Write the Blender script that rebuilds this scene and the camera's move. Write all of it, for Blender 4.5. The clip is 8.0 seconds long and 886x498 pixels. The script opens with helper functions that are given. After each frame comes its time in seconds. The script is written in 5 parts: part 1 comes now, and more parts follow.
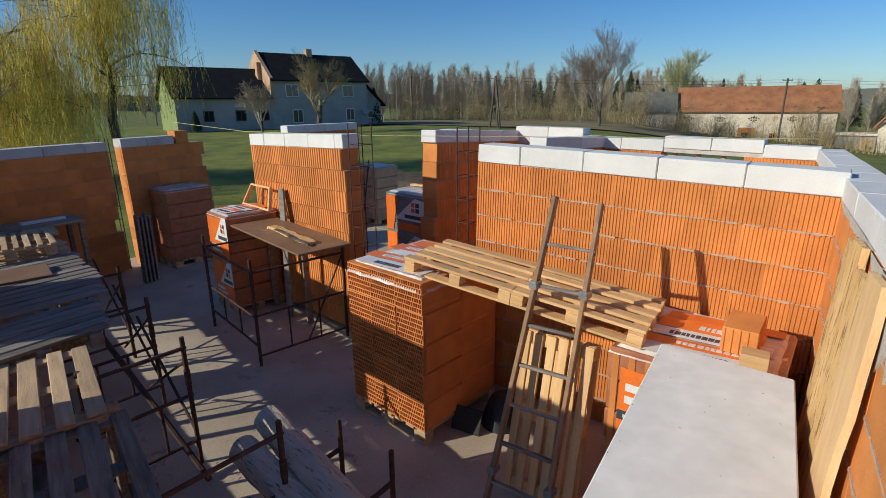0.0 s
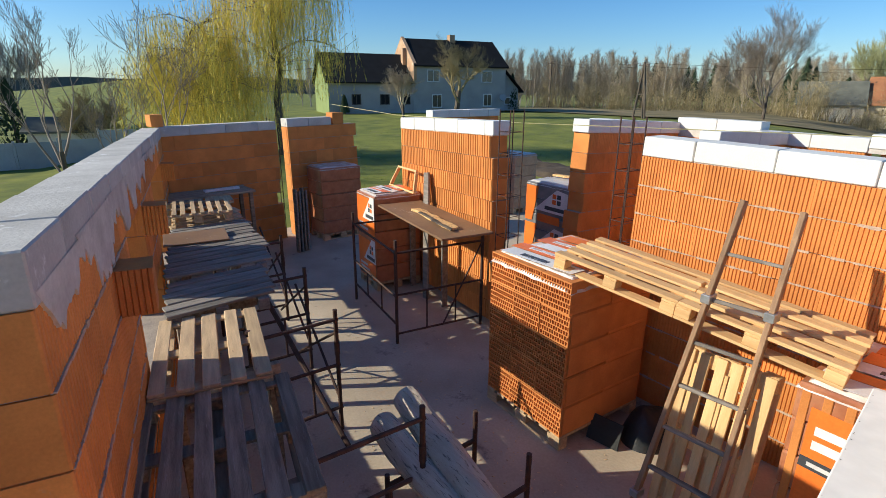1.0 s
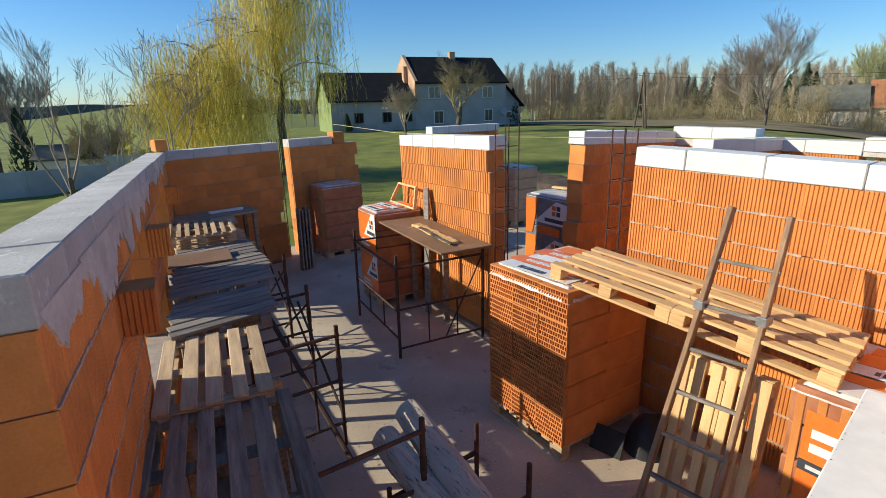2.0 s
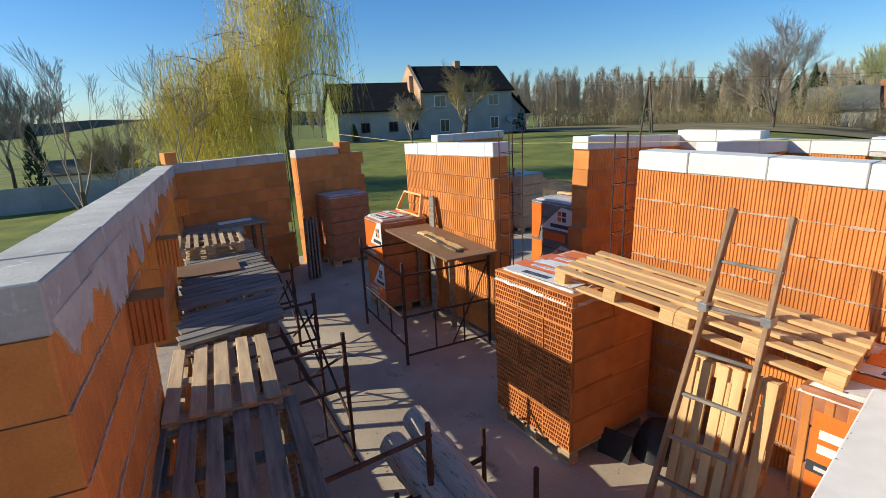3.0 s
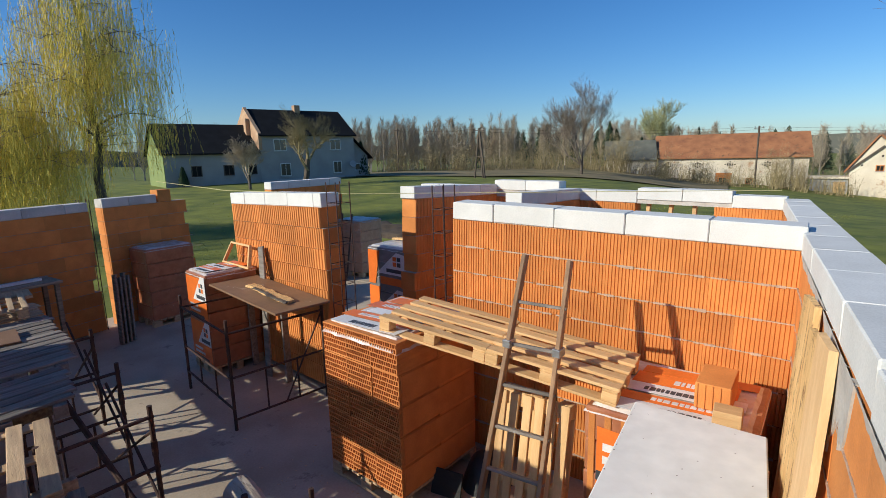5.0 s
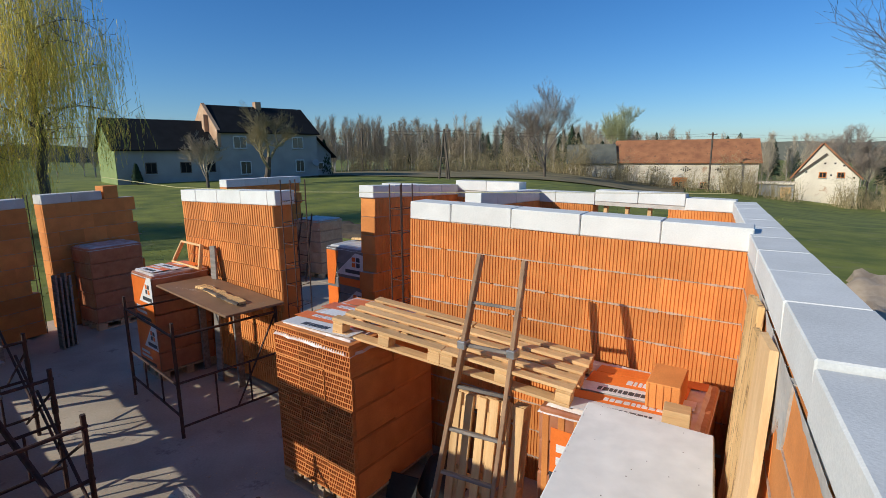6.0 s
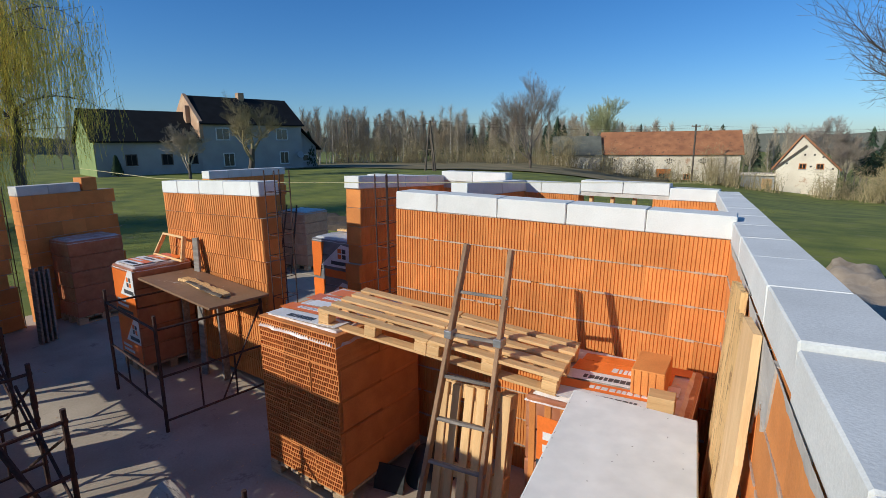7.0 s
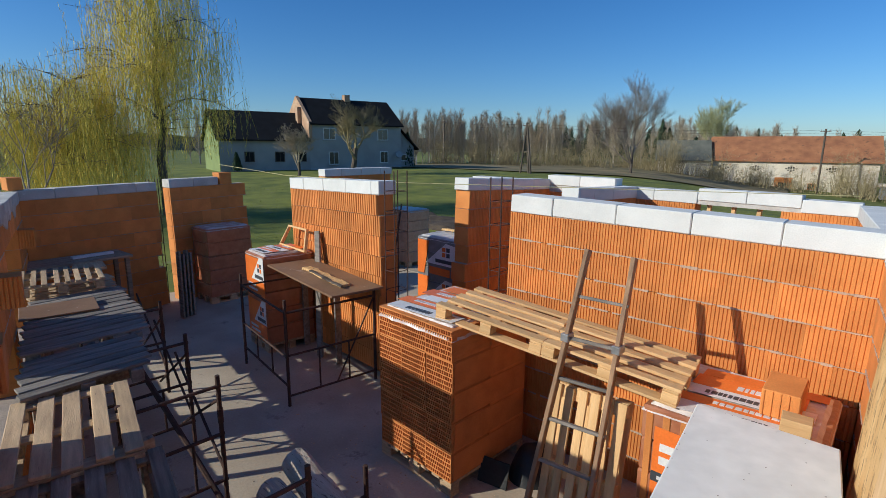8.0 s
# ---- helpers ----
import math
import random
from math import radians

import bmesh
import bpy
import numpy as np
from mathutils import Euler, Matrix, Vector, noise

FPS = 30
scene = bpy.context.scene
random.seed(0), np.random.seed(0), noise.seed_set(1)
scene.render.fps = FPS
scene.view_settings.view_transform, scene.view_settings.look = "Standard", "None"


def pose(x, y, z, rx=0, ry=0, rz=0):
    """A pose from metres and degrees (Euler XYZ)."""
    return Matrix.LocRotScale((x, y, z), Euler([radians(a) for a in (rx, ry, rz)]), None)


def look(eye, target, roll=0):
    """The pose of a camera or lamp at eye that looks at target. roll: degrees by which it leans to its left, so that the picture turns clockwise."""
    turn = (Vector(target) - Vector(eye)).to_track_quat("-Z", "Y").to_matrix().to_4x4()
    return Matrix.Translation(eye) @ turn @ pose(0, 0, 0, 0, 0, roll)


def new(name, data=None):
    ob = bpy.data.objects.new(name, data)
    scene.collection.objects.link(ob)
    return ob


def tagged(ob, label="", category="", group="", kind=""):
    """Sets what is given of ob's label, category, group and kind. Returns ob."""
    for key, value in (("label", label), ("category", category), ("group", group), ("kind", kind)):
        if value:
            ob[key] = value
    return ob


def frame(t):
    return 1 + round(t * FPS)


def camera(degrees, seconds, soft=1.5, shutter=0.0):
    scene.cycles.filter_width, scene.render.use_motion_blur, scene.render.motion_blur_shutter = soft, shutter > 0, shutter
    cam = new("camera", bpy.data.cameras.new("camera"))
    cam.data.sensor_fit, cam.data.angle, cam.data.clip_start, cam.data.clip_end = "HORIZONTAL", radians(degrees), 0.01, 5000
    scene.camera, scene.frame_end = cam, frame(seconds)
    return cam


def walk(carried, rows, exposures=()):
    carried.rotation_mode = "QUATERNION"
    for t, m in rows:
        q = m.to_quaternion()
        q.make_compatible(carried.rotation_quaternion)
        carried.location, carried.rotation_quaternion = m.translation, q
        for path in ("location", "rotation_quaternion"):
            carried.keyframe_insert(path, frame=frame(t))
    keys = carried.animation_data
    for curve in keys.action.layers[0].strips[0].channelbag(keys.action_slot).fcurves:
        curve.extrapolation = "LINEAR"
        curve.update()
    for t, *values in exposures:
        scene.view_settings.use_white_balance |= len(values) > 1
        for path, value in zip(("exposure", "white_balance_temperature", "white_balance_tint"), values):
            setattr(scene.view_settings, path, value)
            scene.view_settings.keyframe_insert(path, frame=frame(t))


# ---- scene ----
# ---------------------------------------------------------------- camera
cam = camera(82.0, 8.0, soft=0.85)
PATH = [
    (0, 0.146, -0.260, 2.829, 40.66, -16.02, 0.54),
    (0.5, -0.033, -0.365, 2.842, 49.55, -16.92, -0.46),
    (1, -0.102, -0.321, 2.828, 55.23, -17.41, -0.32),
    (2.5, 0.036, -0.297, 2.844, 55.50, -15.19, 1.96),
    (3, 0.041, -0.294, 2.835, 56.12, -14.83, 2.50),
    (3.5, 0.057, -0.296, 2.855, 54.27, -14.35, 2.97),
    (4, 0.109, -0.299, 2.877, 50.55, -12.72, 2.96),
    (4.5, 0.165, -0.329, 2.915, 44.69, -11.03, 2.38),
    (5, 0.240, -0.183, 2.912, 39.18, -10.65, 1.46),
    (6.5, 0.256, -0.079, 2.877, 34.65, -10.87, 0.41),
    (7, 0.249, -0.074, 2.869, 33.80, -11.51, 0.51),
    (7.5, 0.249, -0.126, 2.888, 35.69, -11.43, 0.70),
    (8, 0.155, -0.323, 2.895, 44.12, -11.34, -0.38),
]
walk(cam, [(t, pose(x, y, z, 90 + p, r, w)) for t, x, y, z, w, p, r in PATH],
     exposures=[(0, -0.18, 5650, 4), (1.0, 0.34, 5800, 3), (2.5, 0.33, 5850, 3), (3.5, 0.25, 5800, 3), (4.5, 0.08, 5700, 4), (6.5, -0.10, 5450, 5), (8, -0.15, 5350, 4)])

# ---------------------------------------------------------------- daylight
SUN = Vector((-0.58, -1.0, 0.55)).normalized()
world = bpy.data.worlds.new("sky")
scene.world = world
world.use_nodes = True
wn = world.node_tree.nodes
sky = wn.new("ShaderNodeTexSky")
sky.sky_type = "NISHITA"
sky.sun_disc = False
sky.sun_elevation = math.asin(SUN.z)
sky.sun_rotation = math.atan2(SUN.x, SUN.y)
sky.air_density, sky.dust_density, sky.ozone_density = 1.0, 0.35, 5.0
wn["Background"].inputs["Strength"].default_value = 0.108
tint = wn.new("ShaderNodeHueSaturation")
tint.inputs["Hue"].default_value = 0.506
tint.inputs["Saturation"].default_value = 1.16
world.node_tree.links.new(sky.outputs[0], tint.inputs["Color"])
world.node_tree.links.new(tint.outputs[0], wn["Background"].inputs["Color"])
sun = new("sun", bpy.data.lights.new("sun", "SUN"))
sun.data.energy, sun.data.angle, sun.data.color = 5.0, radians(0.55), (1.0, 0.85, 0.64)
sun.matrix_world = look(SUN * 50, (0, 0, 0))


# ---------------------------------------------------------------- materials
def material(name, base, rough=0.8, second=None, scale=6.0, bump=0.2, fine=60.0, metal=0.0, spots=None, spot_at=0.62,
             vary=0.12, stretch=(1, 1, 1), by_island=False, spec=0.4):
    """Two-scale procedural surface: broad blotches, fine grain, wear spots and a little variation from piece to piece."""
    m = bpy.data.materials.new(name)
    m.use_nodes = True
    n, l = m.node_tree.nodes, m.node_tree.links
    b = n["Principled BSDF"]
    b.inputs["Roughness"].default_value = rough
    b.inputs["Metallic"].default_value = metal
    b.inputs["Specular IOR Level"].default_value = spec
    second = second or tuple(c * 0.7 for c in base)
    co = n.new("ShaderNodeTexCoord")
    mp = n.new("ShaderNodeMapping")
    mp.inputs["Scale"].default_value = stretch
    l.new(co.outputs["Object"], mp.inputs["Vector"])
    big = n.new("ShaderNodeTexNoise")
    big.inputs["Scale"].default_value, big.inputs["Detail"].default_value = scale, 5
    small = n.new("ShaderNodeTexNoise")
    small.inputs["Scale"].default_value, small.inputs["Detail"].default_value = fine, 4
    info = n.new("ShaderNodeObjectInfo")
    shift = n.new("ShaderNodeVectorMath")
    shift.operation = "MULTIPLY_ADD"
    comb = n.new("ShaderNodeCombineXYZ")
    for k in range(3):
        l.new(info.outputs["Random"], comb.inputs[k])
    shift.inputs[1].default_value = (37, 53, 29)
    l.new(comb.outputs[0], shift.inputs[0])
    l.new(mp.outputs[0], shift.inputs[2])
    for t in (big, small):
        l.new(shift.outputs[0], t.inputs["Vector"])
    ramp = n.new("ShaderNodeValToRGB")
    ramp.color_ramp.elements[0].position, ramp.color_ramp.elements[1].position = 0.32, 0.68
    ramp.color_ramp.elements[0].color, ramp.color_ramp.elements[1].color = (*second, 1), (*base, 1)
    l.new(big.outputs["Fac"], ramp.inputs[0])
    last = ramp.outputs[0]
    if spots:
        r2 = n.new("ShaderNodeValToRGB")
        r2.color_ramp.elements[0].position, r2.color_ramp.elements[1].position = spot_at, spot_at + 0.08
        mid = n.new("ShaderNodeTexNoise")
        mid.inputs["Scale"].default_value, mid.inputs["Detail"].default_value = scale * 2.3, 8
        mid.inputs["Roughness"].default_value = 0.7
        l.new(shift.outputs[0], mid.inputs["Vector"])
        l.new(mid.outputs["Fac"], r2.inputs[0])
        mx = n.new("ShaderNodeMix")
        mx.data_type = "RGBA"
        mx.inputs["B"].default_value = (*spots, 1)
        l.new(r2.outputs[0], mx.inputs["Factor"])
        l.new(last, mx.inputs["A"])
        last = mx.outputs["Result"]
    hsv = n.new("ShaderNodeHueSaturation")
    rnd = info.outputs["Random"]
    if by_island:
        geo = n.new("ShaderNodeNewGeometry")
        rnd = geo.outputs["Random Per Island"]
    mr = n.new("ShaderNodeMapRange")
    mr.inputs["To Min"].default_value, mr.inputs["To Max"].default_value = 1 - vary, 1 + vary
    l.new(rnd, mr.inputs["Value"])
    mul = n.new("ShaderNodeMath")
    mul.operation = "MULTIPLY"
    mr2 = n.new("ShaderNodeMapRange")
    mr2.inputs["To Min"].default_value, mr2.inputs["To Max"].default_value = 0.84, 1.16
    l.new(small.outputs["Fac"], mr2.inputs["Value"])
    l.new(mr.outputs[0], mul.inputs[0])
    l.new(mr2.outputs[0], mul.inputs[1])
    l.new(mul.outputs[0], hsv.inputs["Value"])
    l.new(last, hsv.inputs["Color"])
    l.new(hsv.outputs[0], b.inputs["Base Color"])
    bp = n.new("ShaderNodeBump")
    bp.inputs["Strength"].default_value, bp.inputs["Distance"].default_value = bump, 0.01
    l.new(small.outputs["Fac"], bp.inputs["Height"])
    l.new(bp.outputs[0], b.inputs["Normal"])
    return m


BRICK = material("fired_clay", (0.70, 0.272, 0.066), 0.85, (0.57, 0.210, 0.050), 5, 0.25, 90, vary=0.16, spots=(0.52, 0.30, 0.19), spot_at=0.66)
BRICK_DARK = material("hollow_clay", (0.62, 0.235, 0.060), 0.88, (0.50, 0.175, 0.045), 6, 0.25, 90, vary=0.14)
MORTAR = material("grey_mortar", (0.50, 0.40, 0.32), 0.95, (0.34, 0.29, 0.25), 9, 0.6, 60)
WHITE_BLOCK = material("aerated_concrete", (0.74, 0.73, 0.69), 0.92, (0.66, 0.65, 0.61), 4, 0.12, 120, vary=0.05, spots=(0.55, 0.53, 0.50), spot_at=0.68)
# White blocks greyed: partly adhesive smears, partly wall shade put into the colour.
GREY_BLOCK = material("smeared_shaded_block", (0.60, 0.57, 0.52), 0.92, (0.45, 0.42, 0.38), 3, 0.3, 60, vary=0.10, spots=(0.72, 0.71, 0.68), spot_at=0.60)
SMEAR = material("smeared_adhesive", (0.58, 0.54, 0.48), 0.95, (0.44, 0.40, 0.35), 7, 0.5, 50)
FLOOR = material("screed", (0.47, 0.395, 0.30), 0.9, (0.34, 0.275, 0.20), 1.3, 0.3, 45, spots=(0.22, 0.18, 0.145), spot_at=0.59)
FRESH = material("fresh_pine", (0.72, 0.47, 0.22), 0.7, (0.60, 0.36, 0.15), 3, 0.25, 30, stretch=(1, 9, 9), vary=0.14, spots=(0.33, 0.17, 0.07), spot_at=0.70)
GREY_WOOD = material("weathered_boards", (0.30, 0.26, 0.22), 0.9, (0.16, 0.14, 0.12), 3, 0.4, 35, stretch=(1, 10, 10), vary=0.28, spots=(0.10, 0.085, 0.075), spot_at=0.64)
OLD_WOOD = material("aged_pallet_wood", (0.60, 0.43, 0.25), 0.85, (0.40, 0.28, 0.17), 3, 0.35, 35, stretch=(1, 10, 10), vary=0.22, spots=(0.16, 0.12, 0.09), spot_at=0.62)
BLACK_WOOD = material("wet_dark_boards", (0.36, 0.285, 0.20), 0.85, (0.16, 0.125, 0.088), 3, 0.45, 35, stretch=(1, 10, 10), vary=0.35, spots=(0.38, 0.32, 0.26), spot_at=0.60)
GREY_CROSS = material("weathered_boards_across", (0.30, 0.26, 0.22), 0.9, (0.16, 0.14, 0.12), 3, 0.4, 35, stretch=(10, 1, 10), vary=0.28, spots=(0.10, 0.085, 0.075), spot_at=0.64)
OLD_CROSS = material("aged_pallet_wood_across", (0.60, 0.43, 0.25), 0.85, (0.40, 0.28, 0.17), 3, 0.35, 35, stretch=(10, 1, 10), vary=0.22, spots=(0.16, 0.12, 0.09), spot_at=0.62)
FRESH_CROSS = material("fresh_pine_across", (0.72, 0.47, 0.22), 0.7, (0.60, 0.36, 0.15), 3, 0.25, 30, stretch=(9, 1, 9), vary=0.14, spots=(0.33, 0.17, 0.07), spot_at=0.70)
ACROSS = {FRESH: FRESH_CROSS, OLD_WOOD: OLD_CROSS, GREY_WOOD: GREY_CROSS, BLACK_WOOD: BLACK_WOOD}
BARE_GABLE = material("bare_brick_gable", (0.50, 0.34, 0.21), 0.95, (0.38, 0.22, 0.13), 0.8, 0.4, 12, spots=(0.60, 0.52, 0.42), spot_at=0.62)
RUST = material("rusty_steel", (0.10, 0.055, 0.04), 0.75, (0.05, 0.03, 0.025), 14, 0.4, 90, metal=0.3, spots=(0.24, 0.10, 0.05), spot_at=0.62)
STEEL = material("galvanised_steel", (0.45, 0.46, 0.47), 0.45, (0.33, 0.33, 0.33), 12, 0.2, 80, metal=0.8)
PANEL = material("formwork_panel", (0.27, 0.16, 0.085), 0.55, (0.20, 0.115, 0.06), 2.5, 0.15, 40, spots=(0.62, 0.55, 0.48), spot_at=0.63)
BARK = material("bark", (0.17, 0.135, 0.10), 0.95, (0.07, 0.055, 0.045), 5, 0.9, 30, stretch=(1, 1, 0.25))
PALE_LOG = material("debarked_log", (0.58, 0.50, 0.40), 0.85, (0.45, 0.37, 0.28), 3, 0.4, 40, stretch=(1, 8, 8), spots=(0.13, 0.11, 0.10), spot_at=0.56)
ORANGE = material("orange_print", (0.80, 0.20, 0.03), 0.35, (0.72, 0.16, 0.025), 4, 0.1, 60)
PRINT_WHITE = material("white_print", (0.78, 0.76, 0.74), 0.35, (0.68, 0.66, 0.64), 6, 0.1, 60)
PRINT_GREY = material("slate_print", (0.07, 0.075, 0.085), 0.4, (0.05, 0.055, 0.06), 6, 0.1, 60)
FILM = material("stretch_film_over_clay", (0.50, 0.22, 0.11), 0.28, (0.38, 0.14, 0.065), 7, 0.5, 22, spots=(0.62, 0.47, 0.38), spot_at=0.64, spec=0.6)
FILM_TOP = material("crumpled_film", (0.70, 0.66, 0.62), 0.25, (0.52, 0.40, 0.34), 6, 0.9, 16, spots=(0.72, 0.24, 0.07), spot_at=0.60, spec=0.7)
GREY_FILM = material("slate_printed_film", (0.24, 0.23, 0.23), 0.3, (0.15, 0.15, 0.15), 5, 0.6, 18, spots=(0.34, 0.33, 0.33), spot_at=0.64, spec=0.6)
DUSTY_FILM = material("dusty_grey_film", (0.60, 0.58, 0.55), 0.35, (0.42, 0.40, 0.38), 5, 0.8, 16, spots=(0.72, 0.70, 0.67), spot_at=0.60)
TAN_FILM = material("milky_film_over_clay", (0.56, 0.36, 0.24), 0.35, (0.46, 0.27, 0.17), 5, 0.4, 20, spots=(0.66, 0.52, 0.40), spot_at=0.62)
TARP = material("dark_tarp", (0.03, 0.03, 0.032), 0.5, (0.02, 0.02, 0.02), 6, 0.4, 30)
GRASS = material("lawn", (0.215, 0.225, 0.030), 0.95, (0.085, 0.110, 0.016), 0.5, 0.9, 9, spots=(0.18, 0.175, 0.06), spot_at=0.58)
BLADE = material("grass_blades", (0.27, 0.28, 0.045), 0.9, (0.15, 0.17, 0.03), 0.4, 0.0, 5, by_island=True, vary=0.35)
SAND = material("sand", (0.48, 0.38, 0.27), 0.95, (0.38, 0.29, 0.20), 5, 0.6, 60)
SOIL = material("turned_soil", (0.13, 0.095, 0.06), 0.95, (0.07, 0.05, 0.035), 3, 0.8, 30)
STRAW = material("dry_meadow", (0.25, 0.19, 0.09), 0.95, (0.12, 0.105, 0.045), 0.22, 0.5, 9, spots=(0.13, 0.14, 0.05), spot_at=0.6)
RENDERED = material("grey_render", (0.43, 0.425, 0.41), 0.9, (0.33, 0.325, 0.315), 0.5, 0.2, 30)
GREEN_WALL = material("lime_render", (0.23, 0.28, 0.10), 0.9, (0.19, 0.23, 0.085), 0.6, 0.2, 30)
OLD_PLASTER = material("flaking_plaster", (0.80, 0.71, 0.55), 0.95, (0.64, 0.55, 0.42), 0.35, 0.4, 12, spots=(0.45, 0.27, 0.16), spot_at=0.60)
DARK_ROOF = material("black_sheet_roof", (0.018, 0.019, 0.020), 0.9, (0.012, 0.012, 0.013), 1.0, 0.3, 20, spec=0.15)
RED_ROOF = material("weathered_clay_roof", (0.40, 0.175, 0.075), 0.9, (0.25, 0.105, 0.05), 0.7, 0.5, 7, spots=(0.13, 0.075, 0.045), spot_at=0.58)
GREY_ROOF = material("mossy_roof", (0.14, 0.14, 0.11), 0.9, (0.10, 0.10, 0.08), 0.8, 0.3, 9)
GLASS = material("window_glass", (0.03, 0.04, 0.055), 0.08, (0.02, 0.03, 0.04), 2, 0.0, 9, spec=0.8)
FRAME_WHITE = material("white_frame", (0.75, 0.75, 0.74), 0.5, (0.68, 0.68, 0.67), 3, 0.05, 30)
DARK_HOLE = material("dark_interior", (0.02, 0.018, 0.016), 0.95, (0.012, 0.011, 0.01), 3, 0.1, 30)
TWIG = material("bare_twigs", (0.33, 0.27, 0.21), 0.95, (0.23, 0.185, 0.145), 1, 0.2, 20, by_island=True, vary=0.3)
BIRCH = material("birch_twigs", (0.52, 0.435, 0.31), 0.95, (0.37, 0.305, 0.215), 0.3, 0.2, 20, by_island=True, vary=0.35)
NEEDLE = material("conifer_needles", (0.045, 0.075, 0.035), 0.95, (0.025, 0.045, 0.022), 0.5, 0.3, 9, by_island=True, vary=0.4)
LEAF = material("young_willow_leaves", (0.76, 0.60, 0.10), 0.8, (0.60, 0.50, 0.09), 0.5, 0.0, 9, by_island=True, vary=0.35)
BUSH = material("budding_bush", (0.42, 0.34, 0.18), 0.95, (0.29, 0.235, 0.12), 0.6, 0.1, 9, by_island=True, vary=0.4)
# Bark colour of far trunks; on the fence birches it paints sun glare.
BARK_AND_GLARE = material("pale_bark_and_glare", (0.52, 0.47, 0.40), 0.95, (0.36, 0.31, 0.26), 2, 0.3, 20, by_island=True, vary=0.3)
BUD = material("pale_buds", (0.46, 0.45, 0.22), 0.95, (0.36, 0.36, 0.17), 0.6, 0.1, 9, by_island=True, vary=0.3)
JOINT = material("squeezed_mortar", (0.50, 0.365, 0.265), 0.95, (0.38, 0.27, 0.20), 12, 0.6, 70)
FAR_WOOD = material("far_wooded_rise", (0.15, 0.15, 0.12), 0.95, (0.10, 0.10, 0.085), 0.02, 0.2, 0.3)
CONCRETE = material("concrete_fence", (0.42, 0.43, 0.44), 0.9, (0.34, 0.35, 0.36), 1, 0.2, 20)
CORD = material("pale_cord", (0.55, 0.50, 0.25), 0.8, (0.5, 0.45, 0.2), 3, 0.0, 9)


# ---------------------------------------------------------------- building helpers
def part(name, bm, mat, parent=None, label="", smooth=False, at=None):
    """Links a bmesh (or a list of verts and faces) as one mesh object under its thing."""
    me = bpy.data.meshes.new(name)
    if isinstance(bm, Cloud):
        me.from_pydata(bm.v, [], bm.f)
    else:
        bm.to_mesh(me)
        bm.free()
    me.materials.append(mat)
    if smooth:
        for p in me.polygons:
            p.use_smooth = True
    ob = new(name, me)
    if parent:
        ob.parent = parent
    if at is not None:
        ob.matrix_basis = at
    if label:
        ob["label"] = label
    return ob


def share(name, me, parent, at):
    """One more piece on a mesh that others use as well."""
    ob = new(name, me)
    ob.parent = parent
    ob.matrix_basis = at
    return ob


def thing(name, at, label, category, group="", kind=""):
    return tagged(place(new(name), at), label, category, group, kind)


def place(ob, at):
    ob.matrix_basis = at
    return ob


class Cloud:
    """Plain lists of corners and faces, for big joined meshes."""

    def __init__(self):
        self.v, self.f = [], []

    def quad(self, a, b, c, d):
        k = len(self.v)
        self.v += [tuple(a), tuple(b), tuple(c), tuple(d)]
        self.f.append((k, k + 1, k + 2, k + 3))

    def tri(self, a, b, c):
        k = len(self.v)
        self.v += [tuple(a), tuple(b), tuple(c)]
        self.f.append((k, k + 1, k + 2))

    def tube(self, a, b, ra, rb, sides=4):
        a, b = Vector(a), Vector(b)
        d = (b - a)
        if d.length < 1e-6:
            return
        d.normalize()
        u = d.orthogonal().normalized()
        w = d.cross(u)
        k = len(self.v)
        for p, r in ((a, ra), (b, rb)):
            for i in range(sides):
                t = 2 * math.pi * i / sides
                self.v.append(tuple(p + (u * math.cos(t) + w * math.sin(t)) * r))
        for i in range(sides):
            j = (i + 1) % sides
            self.f.append((k + i, k + j, k + sides + j, k + sides + i))

    def box(self, x0, x1, y0, y1, z0, z1):
        k = len(self.v)
        self.v += [(x0, y0, z0), (x1, y0, z0), (x1, y1, z0), (x0, y1, z0), (x0, y0, z1), (x1, y0, z1), (x1, y1, z1), (x0, y1, z1)]
        self.f += [tuple(k + i for i in q) for q in ((3, 2, 1, 0), (4, 5, 6, 7), (0, 1, 5, 4), (1, 2, 6, 5), (2, 3, 7, 6), (3, 0, 4, 7))]


def block(x0, x1, y0, y1, z0, z1, bevel=0.006, wobble=0.0):
    """A bevelled box as a bmesh."""
    bm = bmesh.new()
    bmesh.ops.create_cube(bm, size=1)
    for v in bm.verts:
        v.co = Vector(((x0 + x1) / 2 + v.co.x * (x1 - x0), (y0 + y1) / 2 + v.co.y * (y1 - y0), (z0 + z1) / 2 + v.co.z * (z1 - z0)))
        if wobble:
            v.co += Vector((random.uniform(-1, 1), random.uniform(-1, 1), random.uniform(-1, 1))) * wobble
    if bevel:
        bmesh.ops.bevel(bm, geom=bm.edges[:], offset=bevel, segments=1, affect="EDGES")
    return bm


def bar(a, b, r, sides=8):
    """A round bar from a to b, closed at its ends."""
    a, b = Vector(a), Vector(b)
    bm = bmesh.new()
    bmesh.ops.create_cone(bm, cap_ends=True, segments=sides, radius1=r, radius2=r, depth=(b - a).length)
    bmesh.ops.transform(bm, matrix=Matrix.Translation((a + b) / 2) @ (b - a).to_track_quat("Z", "Y").to_matrix().to_4x4(), verts=bm.verts)
    return bm


